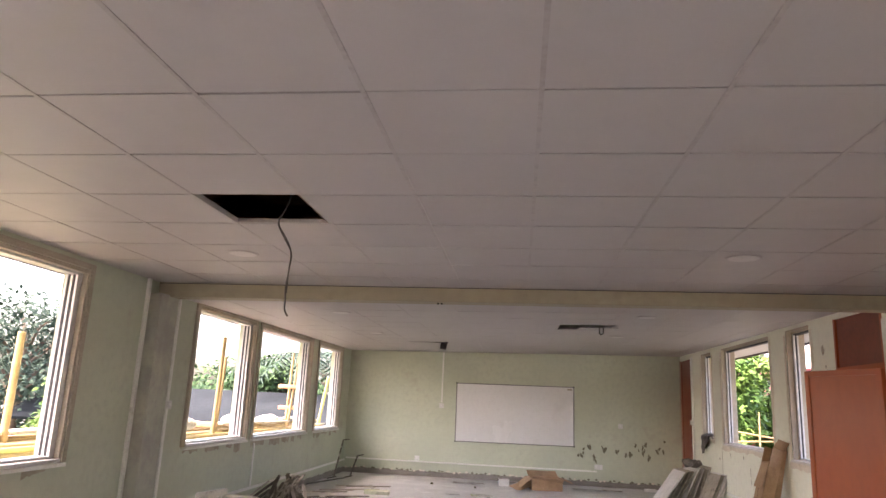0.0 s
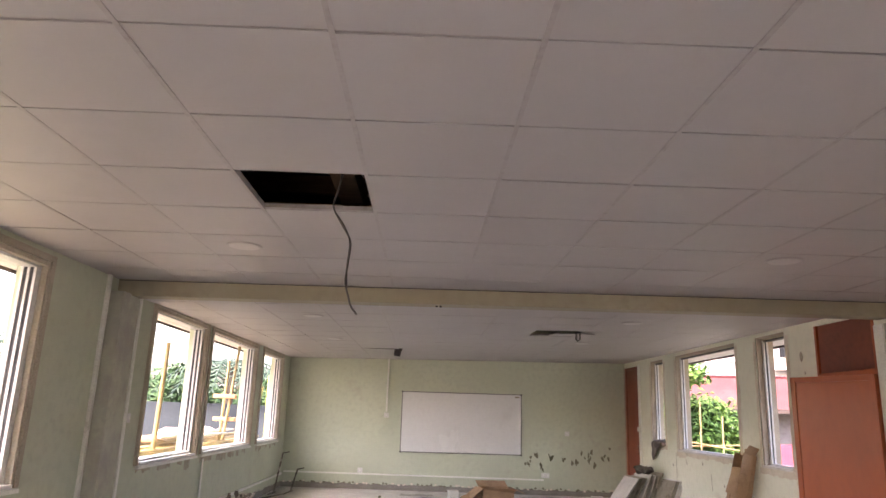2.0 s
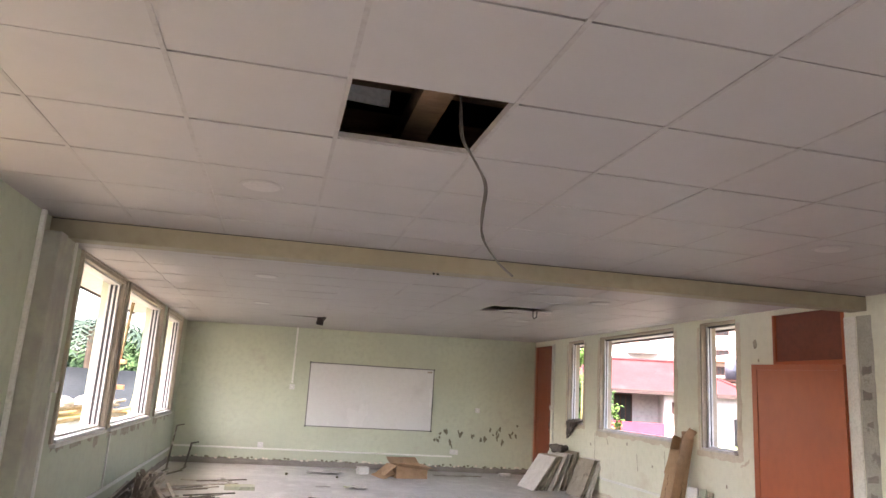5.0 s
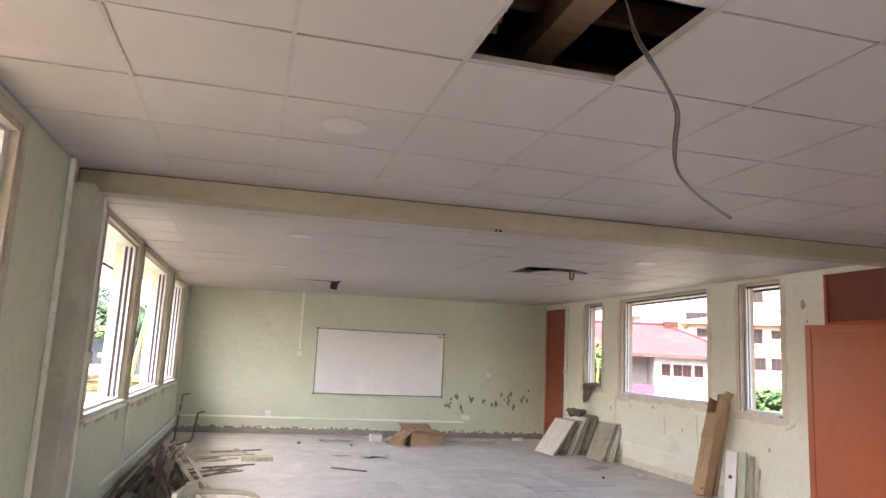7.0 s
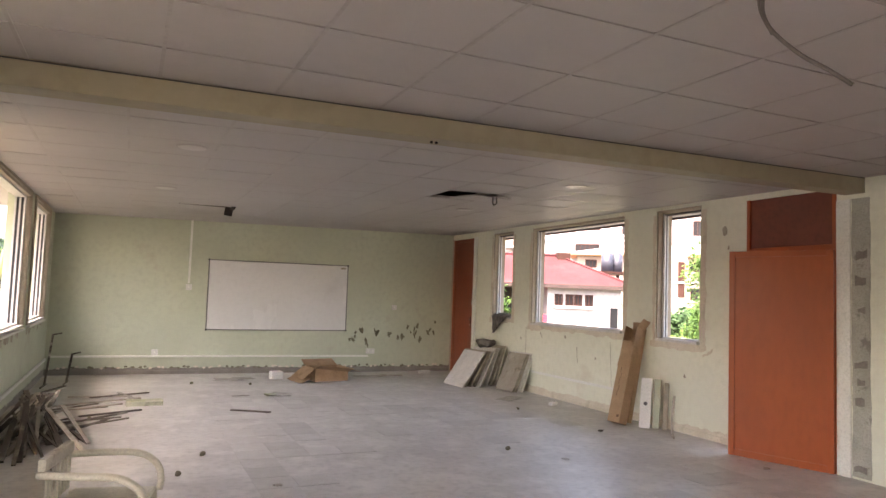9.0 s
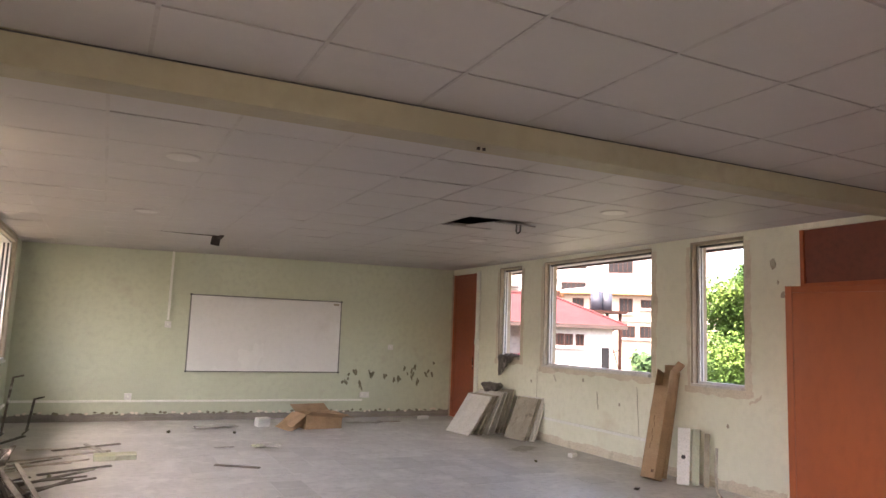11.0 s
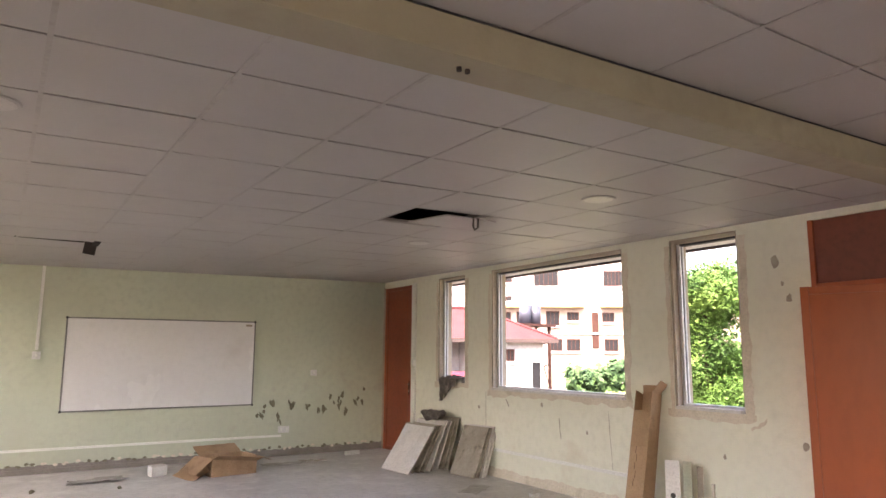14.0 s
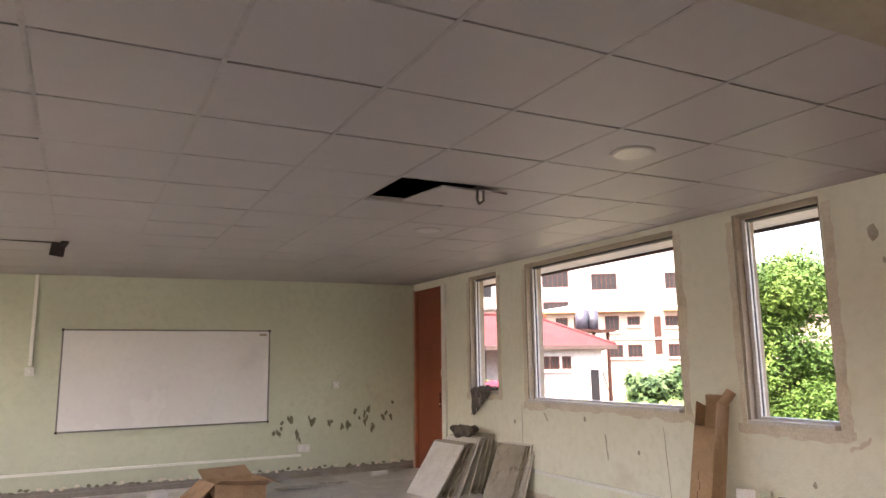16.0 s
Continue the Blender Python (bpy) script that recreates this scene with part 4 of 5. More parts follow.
# leftover floor tiles
fl = bpy.data.objects["floor"]
vt = bx(-0.147, 0.147, -0.147, 0.147, 0.0, 0.003)
vme = bpy.data.meshes.new("floor_tile")
vt.to_mesh(vme)
vt.free()
vme.materials.append(M["vinyl"])
for i in range(-11, 10):
    for k in range(19, 40):
        x, y = 0.15 + 0.3 * i, 0.3 * k + 0.1
        field = noise.noise(Vector((x * 0.55, y * 0.45, 3.3))) + 0.5 * noise.noise(Vector((x * 2, y * 2, 1)))
        core = 0.25 < x < 1.5 and 6.5 < y < 8.3
        if field > (-0.12 if core else 0.06) and -1.6 < x < 2.6:
            ob = new("floor_tile", vme)
            ob.parent = fl
            ob.matrix_basis = pose(x, y, 0.0006)

# ---- outdoors ----
def ground_z(x, y):
    s = min(1.0, max(0.0, (-4.5 - x) / 9.0))
    return -0.45 - 2.6 * s * s * (3 - 2 * s)


bm = bmesh.new()
gx = [-900, -300, -120, -60, -35, -24, -18, -14, -12, -10, -8, -6.5, -5, -3.85, 3.5, 8, 16, 30, 60, 120, 300, 900]
gy = [-900, -300, -100, -40, -15, -3, 4, 10, 16, 24, 34, 50, 90, 180, 400, 900]
gv = [[bm.verts.new((x, y, ground_z(x, y))) for y in gy] for x in gx]
for i in range(len(gx) - 1):
    for k in range(len(gy) - 1):
        bm.faces.new((gv[i][k], gv[i + 1][k], gv[i + 1][k + 1], gv[i][k + 1]))
struct("ground", bm, "ground", "bare earth with patches of grass", "ground")


def house_window(parent, u, v, at, w, h, z, bars=3):
    """A barred window on a facade. at: the foot on the facade, u: along it, v: out of it."""
    m = Matrix.Translation((at.x, at.y, z)) @ Matrix(((u.x, v.x, 0, 0), (u.y, v.y, 0, 0), (0, 0, 1, 0), (0, 0, 0, 1)))
    win = part("window", bx(-w / 2, w / 2, 0.0, 0.05, -h / 2, h / 2, 0, m), "glass", parent, "dark glazed window")
    for a in ((-w / 2 - 0.06, w / 2 + 0.06, h / 2, h / 2 + 0.07), (-w / 2 - 0.06, w / 2 + 0.06, -h / 2 - 0.07, -h / 2), (-w / 2 - 0.06, -w / 2, -h / 2, h / 2), (w / 2, w / 2 + 0.06, -h / 2, h / 2)):
        part("frame", bx(a[0], a[1], 0.0, 0.09, a[2], a[3], 0, m), "winframe", win)
    for k in range(1, bars + 1):
        x = -w / 2 + w * k / (bars + 1)
        part("bar", bx(x - 0.025, x + 0.025, 0.052, 0.085, -h / 2, h / 2, 0, m), "winframe", win)
    part("sill", bx(-w / 2 - 0.15, w / 2 + 0.15, 0.0, 0.16, -h / 2 - 0.2, -h / 2 - 0.07, 0, m), "render", win)
    return win


# bungalow with a faded red hipped roof
bu = thing("bungalow", "white rendered bungalow with a faded red hipped roof", "house")
u, v = Vector((0.93, -0.368, 0)), Vector((0.368, 0.93, 0))
C = Vector((18.1, 27.94, 0))
fr_ = lambda a, b, z: Vector((C.x, C.y, 0)) - a * u + b * v + Vector((0, 0, z))
m_ = Matrix(((-u.x, v.x, 0, C.x), (-u.y, v.y, 0, C.y), (0, 0, 1, 0), (0, 0, 0, 1)))
part("wall", bx(0, 3.4, 0.0, 5.2, -0.6, 2.12, 0, m_), "render", bu)
part("wall", bx(3.4, 18, 1.6, 5.2, -0.6, 2.12, 0, m_), "render", bu, "recessed porch wall")
bm = bmesh.new()
L_, D_, k_ = 18.5, 6.0, 2.9
q = [fr_(-0.5, -0.4, 2.15), fr_(L_, -0.4, 2.15), fr_(L_, D_ - 0.4, 2.15), fr_(-0.5, D_ - 0.4, 2.15), fr_(k_ - 0.5, D_ / 2 - 0.4, 3.6), fr_(L_ - k_, D_ / 2 - 0.4, 3.6)]
t_ = [bm.verts.new(p) for p in q]
b_ = [bm.verts.new(p - Vector((0, 0, 0.12))) for p in q[:4]]
for f in ((0, 1, 5, 4), (1, 2, 5), (2, 3, 4, 5), (3, 0, 4)):
    bm.faces.new([t_[i] for i in f])
for i in range(4):
    bm.faces.new((t_[i], b_[i], b_[(i + 1) % 4], t_[(i + 1) % 4]))
bm.faces.new(b_)
roof = part("roof", bm, "pinkroof", bu)
part("ridge_cap", tube([q[4] + Vector((0, 0, 0.02)), q[5] + Vector((0, 0, 0.02))], 0.09, seg=6), "pinkroof", roof)
for i, k in ((0, 4), (3, 4), (1, 5), (2, 5)):
    part("hip_cap", tube([q[i] + Vector((0, 0, 0.02)), q[k] + Vector((0, 0, 0.02))], 0.07, seg=6), "pinkroof", roof)
part("gablet", bx(-0.55, 0.1, -0.4, 0.4, -0.2, 0.16, 0, Matrix.Translation(q[4]) @ Matrix(((-u.x, v.x, 0, 0), (-u.y, v.y, 0, 0), (0, 0, 1, 0), (0, 0, 0, 1)))), "winframe", roof, "dark red gablet vent")
part("fascia", bx(-0.52, L_ + 0.02, -0.44, -0.405, 1.98, 2.15, 0, m_), "fascia", bu, "dark fascia board")
part("fascia", bx(-0.55, -0.52, -0.44, D_ - 0.4, 1.98, 2.15, 0, m_), "fascia", bu, "dark fascia board")
for a in (1.5, 2.0, 2.4, 2.9):
    house_window(bu, -u, -v, fr_(a, 0, 0), 0.24, 0.38, 1.45, 1)
house_window(bu, -u, -v, fr_(5.0, 1.6, 0), 0.7, 1.2, 1.3, 2)
house_window(bu, -u, -v, fr_(8.2, 1.6, 0), 0.8, 1.2, 1.3, 2)
part("door", bx(0.15, 0.5, -0.03, 0.0, -0.5, 1.15, 0, m_), "glass", bu, "dark side door")
part("porch_wall", bx(3.41, 18, -0.1, 0.08, -0.5, 0.75, 0, m_), "redpaint", bu, "crimson porch parapet")
for a in (6.2, 9.4, 12.5, 15.6):
    part("porch_post", bx(a, a + 0.28, -0.1, 0.18, 0.75, 2.02, 0, m_), "render", bu)
for a in (1.9, 2.8):
    pc = thing("plastic_chair", "white plastic chair standing against the bungalow", "chair", Matrix.Translation(fr_(a, -0.8, -0.45)), "chairs outside")
    part("seat", bx(-0.22, 0.22, -0.22, 0.22, 0.4, 0.43, 0.01), "white", pc)
    part("backrest", bx(-0.22, 0.22, 0.2, 0.23, 0.43, 0.85, 0.01), "white", pc)
    for sx in (-0.2, 0.2):
        part("armrest", bx(sx - 0.02, sx + 0.02, -0.2, 0.2, 0.62, 0.65, 0.008), "white", pc)
        for sy in (-0.2, 0.2):
            part("leg", tube([(sx, sy, 0), (sx, sy, 0.41)], 0.02, seg=6), "white", pc)

# water tanks on a steel stand
tk = thing("water_tank_stand", "two dark plastic water tanks on a red steel tower", "water tank", Matrix.Translation((20.2, 31.3, -0.45)))
for sx in (-0.8, 0.8):
    for sy in (-0.5, 0.5):
        part("leg", bx(sx - 0.06, sx + 0.06, sy - 0.06, sy + 0.06, 0, 3.3), "winframe", tk)
    part("brace", tube([(sx, -0.5, 0.3), (sx, 0.5, 2.6)], 0.03, seg=6), "winframe", tk)
for z in (0.9, 2.0):
    part("brace", tube([(-0.8, -0.5, z), (0.8, -0.5, z + 0.6)], 0.03, seg=6), "winframe", tk)
part("platform", bx(-1.1, 1.1, -0.7, 0.7, 3.3, 3.42), "winframe", tk, "red-brown steel platform")
for x in (-0.32, 0.32):
    bm = bmesh.new()
    bmesh.ops.create_cone(bm, cap_ends=True, segments=20, radius1=0.3, radius2=0.28, depth=0.95, matrix=Matrix.Translation((x, 0, 3.9)))
    part("tank", bm, "tank", tk, "dark ribbed plastic tank", True)

# apartment block and its lower wing
ap = thing("apartment_building", "white three-storey apartment building with barred windows", "apartment building")
ua, va = Vector((0.79, -0.613, 0)), Vector((0.613, 0.79, 0))
A0 = Vector((27.2, 41.5, 0))
ma = Matrix(((ua.x, va.x, 0, A0.x), (ua.y, va.y, 0, A0.y), (0, 0, 1, 0), (0, 0, 0, 1)))
part("wall", bx(-22, 9.5, 0, 12, -0.6, 9.2, 0, ma), "render", ap)
part("roof", bx(-22.4, 9.9, -0.4, 12.4, 9.2, 9.45, 0, ma), "render", ap)
for a, z, w, h in ((-0.85, 6.9, 1.6, 0.95), (2.3, 6.65, 1.5, 0.95), (-0.85, 5.1, 1.55, 0.5), (-9.2, 6.9, 1.5, 0.95), (-13.8, 6.9, 1.5, 0.95), (-18, 6.9, 1.5, 0.95), (-9.2, 3.4, 1.5, 0.95), (-13.8, 3.4, 1.5, 0.95), (-18, 3.4, 1.5, 0.95), (6.8, 6.6, 1.2, 0.9)):
    house_window(ap, ua, -va, A0 + a * ua, w, h, z, 4)
for z in (2.1, 5.6):
    part("ledge", bx(-22, 9.5, -0.12, -0.001, z, z + 0.14, 0, ma), "render", ap)
for z in (2.3, 5.0, 7.4):
    bal = part("balcony", bx(-6.6, -4.6, -1.1, -0.001, z, z + 0.16, 0, ma), "render", ap)
    part("parapet", bx(-6.6, -4.6, -1.1, -1.0, z + 0.16, z + 0.75, 0, ma), "peach", bal)
    part("door", bx(-6.1, -5.1, -0.04, -0.001, z + 0.17, z + 2.0, 0, ma), "glass", bal, "dark balcony door")
wg = thing("apartment_wing", "peach two-storey building with orange roof trim", "house")
W0 = Vector((31.0, 34.0, 0))
mw = Matrix(((ua.x, va.x, 0, W0.x), (ua.y, va.y, 0, W0.y), (0, 0, 1, 0), (0, 0, 0, 1)))
part("wall", bx(-9.0, 12, 0, 6.5, -0.6, 4.4, 0, mw), "peach", wg)
for a, b in ((-9.5, -3.2), (-2.2, 12.4)):
    part("eave", bx(a, b, -0.5, 6.9, 4.4, 4.54, 0, mw), "orange", wg, "orange eaves board")
    bm = bmesh.new()
    lo = [bm.verts.new(mw @ Vector(p)) for p in ((a, -0.5, 4.542), (b, -0.5, 4.542), (b, 6.9, 4.542), (a, 6.9, 4.542))]
    hi = [bm.verts.new(mw @ Vector(p)) for p in ((a + 1.8, 3.2, 5.1), (b - 1.8, 3.2, 5.1))]
    for f in ((lo[0], lo[1], hi[1], hi[0]), (lo[1], lo[2], hi[1]), (lo[2], lo[3], hi[0], hi[1]), (lo[3], lo[0], hi[0])):
        bm.faces.new(f)
    part("roof", bm, "render", wg, "pale low hipped roof")
for a, z, w, h in ((-8.1, 3.85, 0.6, 0.4), (-7.0, 3.73, 0.65, 0.7), (-5.15, 3.73, 0.7, 0.75), (-3.9, 3.85, 0.6, 0.38), (-1.75, 3.8, 0.6, 0.45), (0.6, 3.8, 0.6, 0.6), (3.0, 3.8, 0.6, 0.6), (-5.0, 2.1, 0.7, 0.6), (-3.9, 2.1, 0.7, 0.6), (-1.6, 2.1, 0.7, 0.6), (0.8, 2.1, 0.7, 0.6), (3.2, 2.1, 0.7, 0.6)):
    house_window(wg, ua, -va, W0 + a * ua, w, h, z, 2)
part("ledge", bx(-9.0, 12, -0.1, -0.001, 2.75, 2.87, 0, mw), "render", wg)
part("stair_slot", bx(-2.75, -2.35, -0.06, -0.001, 1.9, 4.1, 0, mw), "winframe", wg, "dark tall stair window")


def leaves(n, centre_fn, size, seed):
    """Many small folded leaves, as one mesh."""
    rnd = random.Random(seed)
    vs, fs = [], []
    for i in range(n):
        p, s = centre_fn(rnd)
        a, b, c = rnd.uniform(0, 6.283), rnd.uniform(-0.9, 0.5), size * rnd.uniform(0.6, 1.3) * s
        d = Vector((math.cos(a) * math.cos(b), math.sin(a) * math.cos(b), math.sin(b)))
        e = d.cross(Vector((rnd.uniform(-0.4, 0.4), rnd.uniform(-0.4, 0.4), 1))).normalized()
        k = len(vs)
        up = Vector((0, 0, 0.12 * c))
        vs += [p, p + d * c * 0.5 + e * c * 0.28 - up, p + d * c - up * 2, p + d * c * 0.5 - e * c * 0.28 - up, p + d * c * 0.55 + up]
        fs += [(k, k + 1, k + 4), (k + 1, k + 2, k + 4), (k + 2, k + 3, k + 4), (k + 3, k, k + 4)]
    me = bpy.data.meshes.new("crown")
    me.from_pydata([tuple(v_) for v_ in vs], [], fs)
    return me


def tree(x, y, height, radius, base, n, leaf_size, material, label, seed, trunk_r=0.14, name="tree"):
    z0 = ground_z(x, y)
    t = thing(name, label, "tree", Matrix.Translation((x, y, z0)))
    rnd = random.Random(seed)
    tips = []
    part("trunk", tube(smooth_line([(0, 0, -0.1), (0.1, 0.05, height * 0.3), (0.02, -0.06, height * 0.62), (0.1, 0, height * 0.9)]), 0, seg=8, radii=[trunk_r * (1 - 0.85 * i / 18) for i in range(19)]), "bark", t, smooth=True)
    for k in range(24):
        a, f = rnd.uniform(0, 6.283), rnd.uniform(base, 0.92)
        prof = math.sin(math.pi * (0.2 + 0.74 * (f - base) / (1.0 - base))) ** 0.8
        r = radius * prof * rnd.uniform(0.6, 1.05)
        tip = Vector((r * math.cos(a), r * math.sin(a), height * f + rnd.uniform(0.05, 0.14) * height))
        part("limb", tube(smooth_line([(0.04, 0, height * f * 0.9), (tip.x * 0.5, tip.y * 0.5, (height * f + tip.z) / 2 + 0.05), tip]), 0, seg=5, radii=[trunk_r * 0.4 * (1 - 0.8 * i / 12) for i in range(13)]), "bark", t)
        tips += [tip, tip * 0.7 + Vector((0, 0, 0.3 * tip.z)), Vector((tip.x * 0.45, tip.y * 0.45, tip.z * 1.02))]
    clumps = [(p, rnd.uniform(0.24, 0.42) * radius) for p in tips] + [(Vector((rnd.gauss(0, 0.12) * radius, rnd.gauss(0, 0.12) * radius, height * 0.97)), 0.28 * radius)]
    clumps += [(Vector((rnd.gauss(0, 0.28) * radius, rnd.gauss(0, 0.28) * radius, height * (base + 0.08 + (0.85 - base) * k / 19))), 0.34 * radius) for k in range(20)]

    def centre(r_):
        p, s = clumps[r_.randrange(len(clumps))]
        o = Vector((r_.gauss(0, 1), r_.gauss(0, 1), r_.gauss(0, 0.75)))
        o = o.normalized() * (r_.random() ** 0.4)
        return p + o * s, 1.0

    me = leaves(n, centre, leaf_size, seed + 1)
    me.materials.append(M[material])
    c = new("crown", me)
    c.parent = t
    return t


tree(10.93, 14.42, 3.4, 1.5, 0.05, 46000, 0.1, "leaf", "broad bright green leafy tree outside the window", 3)
tree(6.6, 24.0, 5.6, 1.6, 0.2, 9000, 0.26, "leaf", "tall green leafy tree behind the classroom wall", 11)
tree(9.1, 25.5, 2.5, 1.6, 0.05, 8000, 0.24, "leaf", "low bright green leafy tree by the wall", 12)
tree(-15.5, 20.5, 6.9, 2.6, 0.25, 5000, 0.2, "leafgrey", "tall sparse hazy green tree", 21, 0.2)
tree(-19.0, 27.0, 6.2, 3.0, 0.25, 6000, 0.22, "leafgrey", "hazy grey-green sparse distant tree", 22, 0.2)
tree(-11.0, 17.5, 4.0, 1.5, 0.2, 7000, 0.18, "leaf", "green leafy tree behind the bamboo scaffold", 23)
tree(-9.5, 28.0, 4.4, 2.0, 0.3, 5000, 0.28, "leafdark", "dark green leafy tree beyond the grey roof", 24)
tree(-13.0, 31.0, 5.6, 2.6, 0.3, 6000, 0.3, "leafdark", "dark green leafy tree beyond the grey roof", 25)
tree(-6.6, 30.0, 3.4, 1.6, 0.3, 4000, 0.28, "leafdark", "dark slender green tree in the distance", 26)


def hedge(x, y, length, depth, height, rot, n, material, label, seed):
    m = pose(x, y, ground_z(x, y), 0, 0, rot)

    def centre(r_):
        a = r_.uniform(-0.5, 0.5)
        top = height * (0.75 + 0.35 * noise.noise(Vector((a * length * 0.8, seed, 0))))
        return m @ Vector((a * length, r_.uniform(-0.5, 0.5) * depth, r_.uniform(0.05, 1) * top)), 1.0

    me = leaves(n, centre, 0.3, seed)
    me.name = "shrubbery"
    me.materials.append(M[material])
    tagged(new("shrubbery", me), label, "shrubs", kind="stuff")


hedge(18.6, 19.6, 10.0, 2.2, 2.1, -44, 8000, "leafdark", "dense green shrubs along the yard", 41)
hedge(12.4, 18.9, 6.0, 1.4, 1.1, -44, 4500, "leafyellow", "yellow-green low shrubs along the yard", 42)
hedge(-12, 14, 14, 3.0, 2.2, 75, 7000, "leaf", "green undergrowth below the scaffold", 43)


def palm(x, y, height, seed):
    z0 = ground_z(x, y)
    t = thing("palm_tree", "tall palm with drooping feathery fronds", "tree", Matrix.Translation((x, y, z0)))
    part("trunk", tube([(0, 0, 0), (0.1, 0, height * 0.5), (0.05, 0.05, height)], 0, seg=8, radii=[0.2, 0.15, 0.13]), "bark", t)
    rnd = random.Random(seed)
    for k in range(15):
        a, up = k * 2.4, rnd.uniform(0.1, 1.0)
        bm = bmesh.new()
        spine = [Vector((math.cos(a) * 2.4 * s, math.sin(a) * 2.4 * s, height + 1.5 * up * s - (1.3 + up) * s * s)) for s in [i / 14 for i in range(15)]]
        side = Vector((-math.sin(a), math.cos(a), 0))
        tube(spine, 0.02, bm, 4)
        for i, p in enumerate(spine[1:]):
            w_ = 0.6 * math.sin(math.pi * (0.15 + 0.8 * i / 14))
            for sg in (-1, 1):
                d = (spine[min(i + 2, 14)] - spine[i]).normalized()
                e = p + sg * side * w_ + d * 0.22 - Vector((0, 0, 0.28 * w_))
                bm.faces.new([bm.verts.new(p - d * 0.05), bm.verts.new(e), bm.verts.new(p + d * 0.05)])
        part("frond", bm, "leafgrey", t)


palm(-7.6, 25.0, 4.0, 5)
palm(-9.4, 33.0, 5.0, 6)

# low grey roofs and a pale building to the north-west
gr = thing("grey_roofed_shed", "low shed with a grey sheet-metal roof", "house")
mg = pose(-9.2, 24, 0.25, 0, 0, 12)
part("wall", bx(-6, 6, -3, 3, -3.2, 0.2, 0, mg), "concrete", gr)
bm = bmesh.new()
for s in (-1, 1):
    box(bm, -6.6, 6.6, 0, 3.7, -0.04, 0.04, mg @ Matrix.Translation((0, 0, 1.25)) @ pose(0, 0, 0, -16, 0, 0 if s > 0 else 180))
part("roof", bm, "greyroof", gr)
pb = thing("pale_building", "small pale rendered building in the distance", "house")
mp_ = pose(-17.5, 50, 0, 0, 0, 10)
part("wall", bx(-4.5, 4.5, 0, 6, -3.2, 2.7, 0, mp_), "peach", pb)
part("roof", bx(-4.8, 4.8, -0.3, 6.3, 2.7, 2.95, 0, mp_), "render", pb)


# ---- bamboo scaffold outside the west wall ----
def bamboo(a, b, r, parent, material="bamboo"):
    a, b = Vector(a), Vector(b)
    n = max(3, int((b - a).length / 0.3))
    pts, rad = [], []
    for i in range(n):
        for f, k in ((0.0, 1.0), (0.06, 0.93), (0.94, 0.93)):
            pts.append(a.lerp(b, (i + f) / n))
            rad.append(r * k * (1 - 0.25 * (i + f) / n))
    pts.append(b)
    rad.append(r * 0.75)
    return part("pole", tube(pts, r, seg=8, radii=rad), material, parent, smooth=True)


sc = thing("bamboo_scaffold", "rough bamboo scaffold platform with upright poles outside the windows", "scaffold")
for a, b, r, m_ in (((-4.75, 6.5, -3), (-4.68, 6.42, 1.95), 0.05, "bamboo"), ((-4.25, 9.75, -3), (-4.2, 9.9, 2.25), 0.04, "bamboo"), ((-4.55, 10.35, -3), (-4.42, 10.5, 2.0), 0.035, "bamboo"), ((-4.6, 13.2, -3), (-4.25, 13.6, 2.6), 0.035, "bamboo"), ((-4.6, 13.7, -3), (-4.5, 13.9, 2.3), 0.035, "bamboo"), ((-4.4, 17.2, -3), (-4.5, 17.4, 2.2), 0.04, "greenbamboo"), ((-4.5, 3.6, -3), (-4.5, 3.7, 2.0), 0.045, "bamboo"), ((-4.9, 15.4, -3), (-4.3, 15.9, 1.9), 0.05, "greenbamboo")):
    bamboo(a, b, r, sc, m_)
rk = random.Random(8)
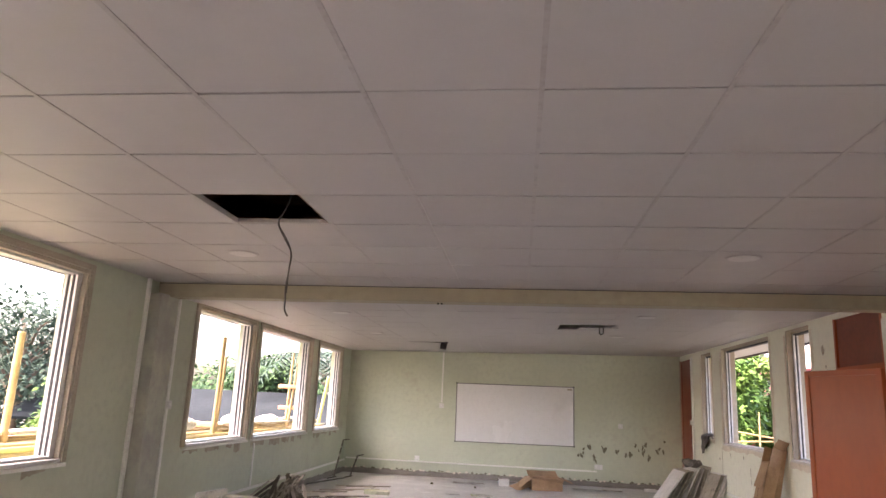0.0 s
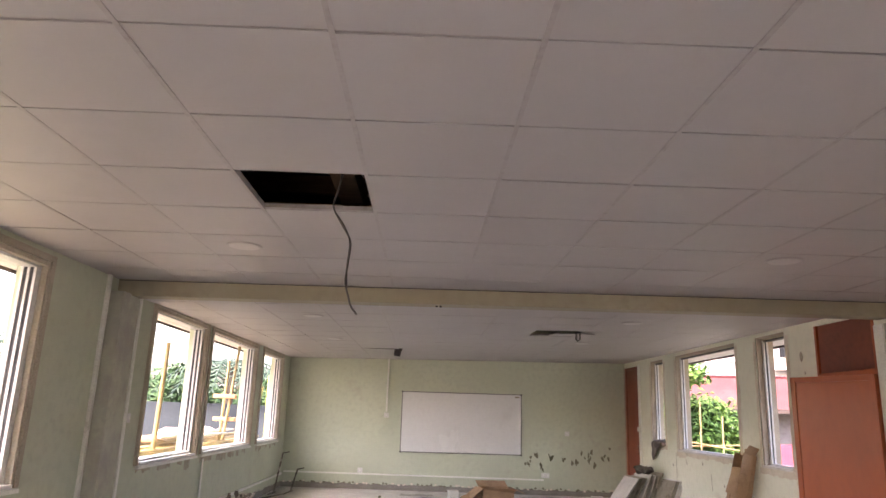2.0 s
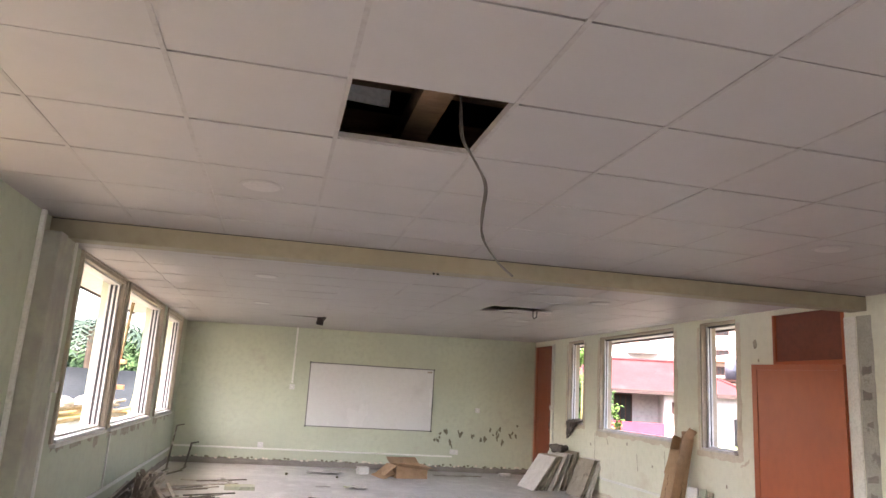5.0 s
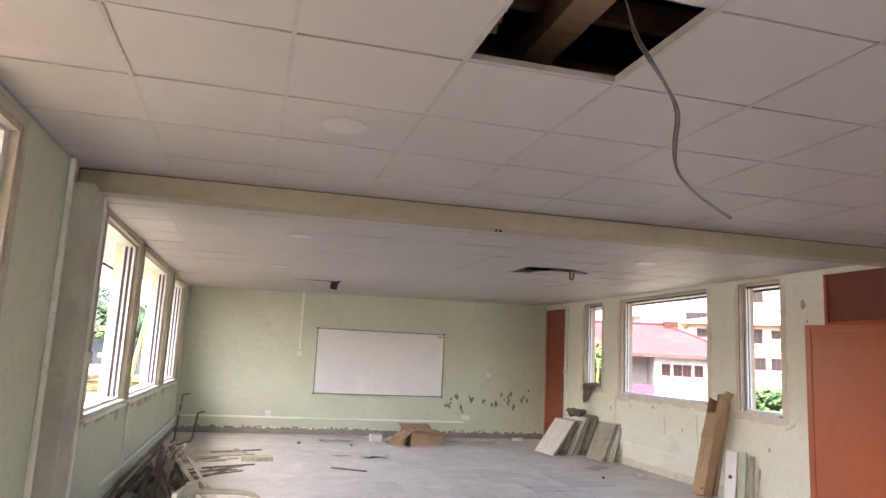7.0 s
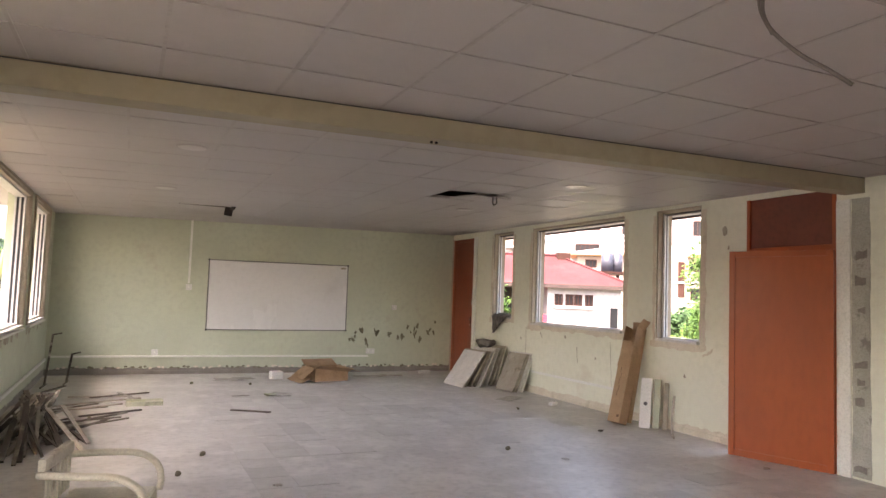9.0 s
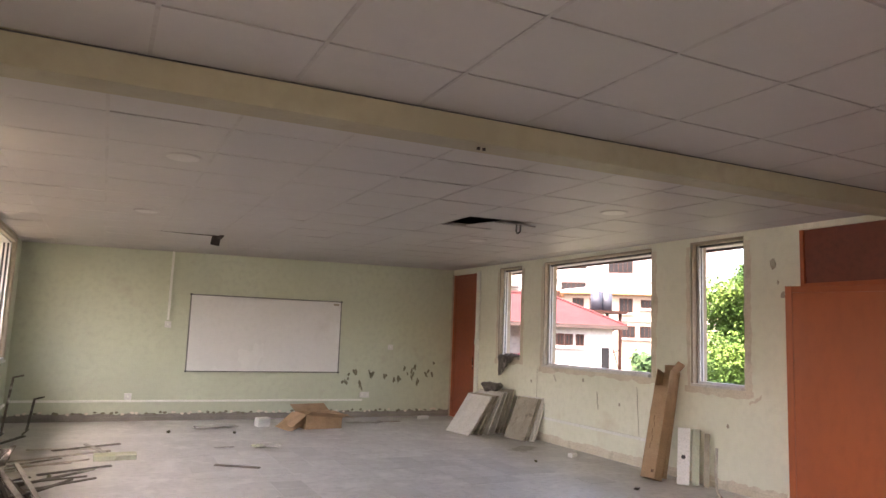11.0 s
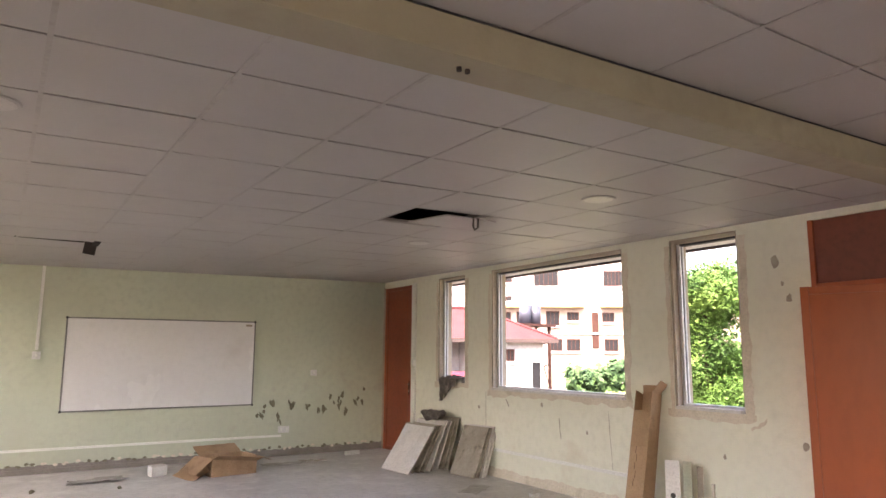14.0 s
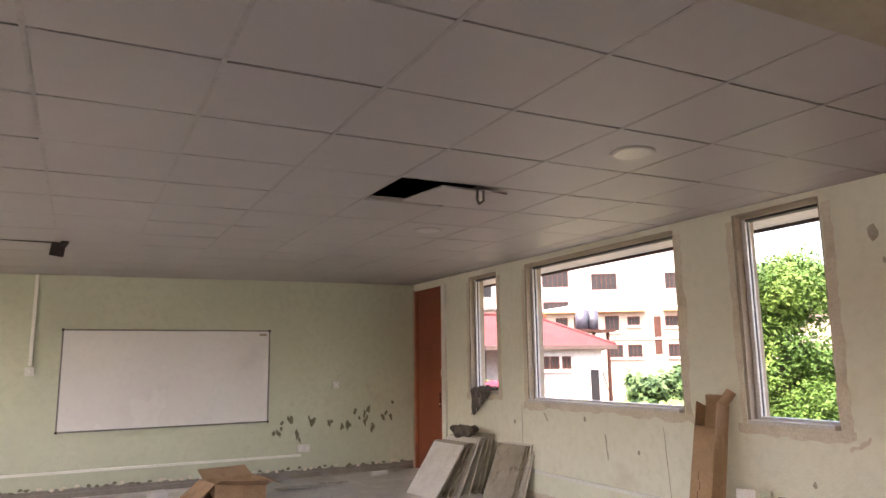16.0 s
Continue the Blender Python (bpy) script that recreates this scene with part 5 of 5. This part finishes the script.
for k in range(13):
    x = -4.15 - 0.085 * k
    y0 = rk.uniform(0.5, 4.5)
    bamboo((x, y0, 0.82 + rk.uniform(0, 0.14)), (x + rk.uniform(-0.25, 0.25), y0 + rk.uniform(9, 13), 0.82 + rk.uniform(0, 0.16)), rk.uniform(0.03, 0.045), sc, "bamboo" if k % 5 else "greenbamboo")
for y in (3.6, 6.5, 9.8, 13.3, 16.0):
    bamboo((-3.95, y, 0.74), (-5.6, y + rk.uniform(-0.2, 0.2), 0.76), 0.045, sc)
for y, z in ((9.9, 0.98), (13.5, 1.6), (13.6, 1.2)):
    part("lashing", bx(-4.6, -4.2, y - 0.06, y + 0.06, z, z + 0.07, 0.02), "orange", sc, "orange rope lashing")
for y0, x, rot, l in ((8.2, -4.6, 8, 2.6), (10.6, -4.5, -6, 2.4), (13.2, -4.6, 5, 2.2), (5.0, -4.7, 4, 2.6)):
    pk = tagged(link("scaffold_plank", bx(-0.11, 0.11, 0, l, 0, 0.03, 0.004), "scraplight"), "weathered plank lying on the bamboo scaffold", "plank", "scaffold planks")
    pk.matrix_basis = pose(x, y0, 0.99, 0, 0, rot)
for x, y in ((-4.4, 9.2), (-4.5, 11.3), (-4.45, 12.6)):
    bm = bmesh.new()
    bmesh.ops.create_icosphere(bm, subdivisions=3, radius=1, matrix=Matrix.Diagonal((0.2, 0.32, 0.09, 1)))
    crumple(bm, 0.04, y, 6)
    s_ = tagged(link("cement_sack", bm, "scraplight", True), "dusty cement sack lying on the scaffold", "sack", "sacks")
    s_.matrix_basis = Matrix.Translation((x, y, 1.03))

# bamboo fence by the low tree
bf = thing("bamboo_fence", "rough bamboo fence posts and rails beside the low tree", "fence")
for x, y, z in ((7.6, 21.9, 2.1), (7.0, 21.8, 1.6), (8.4, 22.2, 1.7)):
    bamboo((x, y, -0.5), (x + 0.03, y, z), 0.03, bf)
bamboo((6.2, 21.6, 0.75), (9.0, 22.4, 0.85), 0.03, bf)
bamboo((6.2, 21.7, 1.05), (8.9, 22.2, 0.7), 0.03, bf)
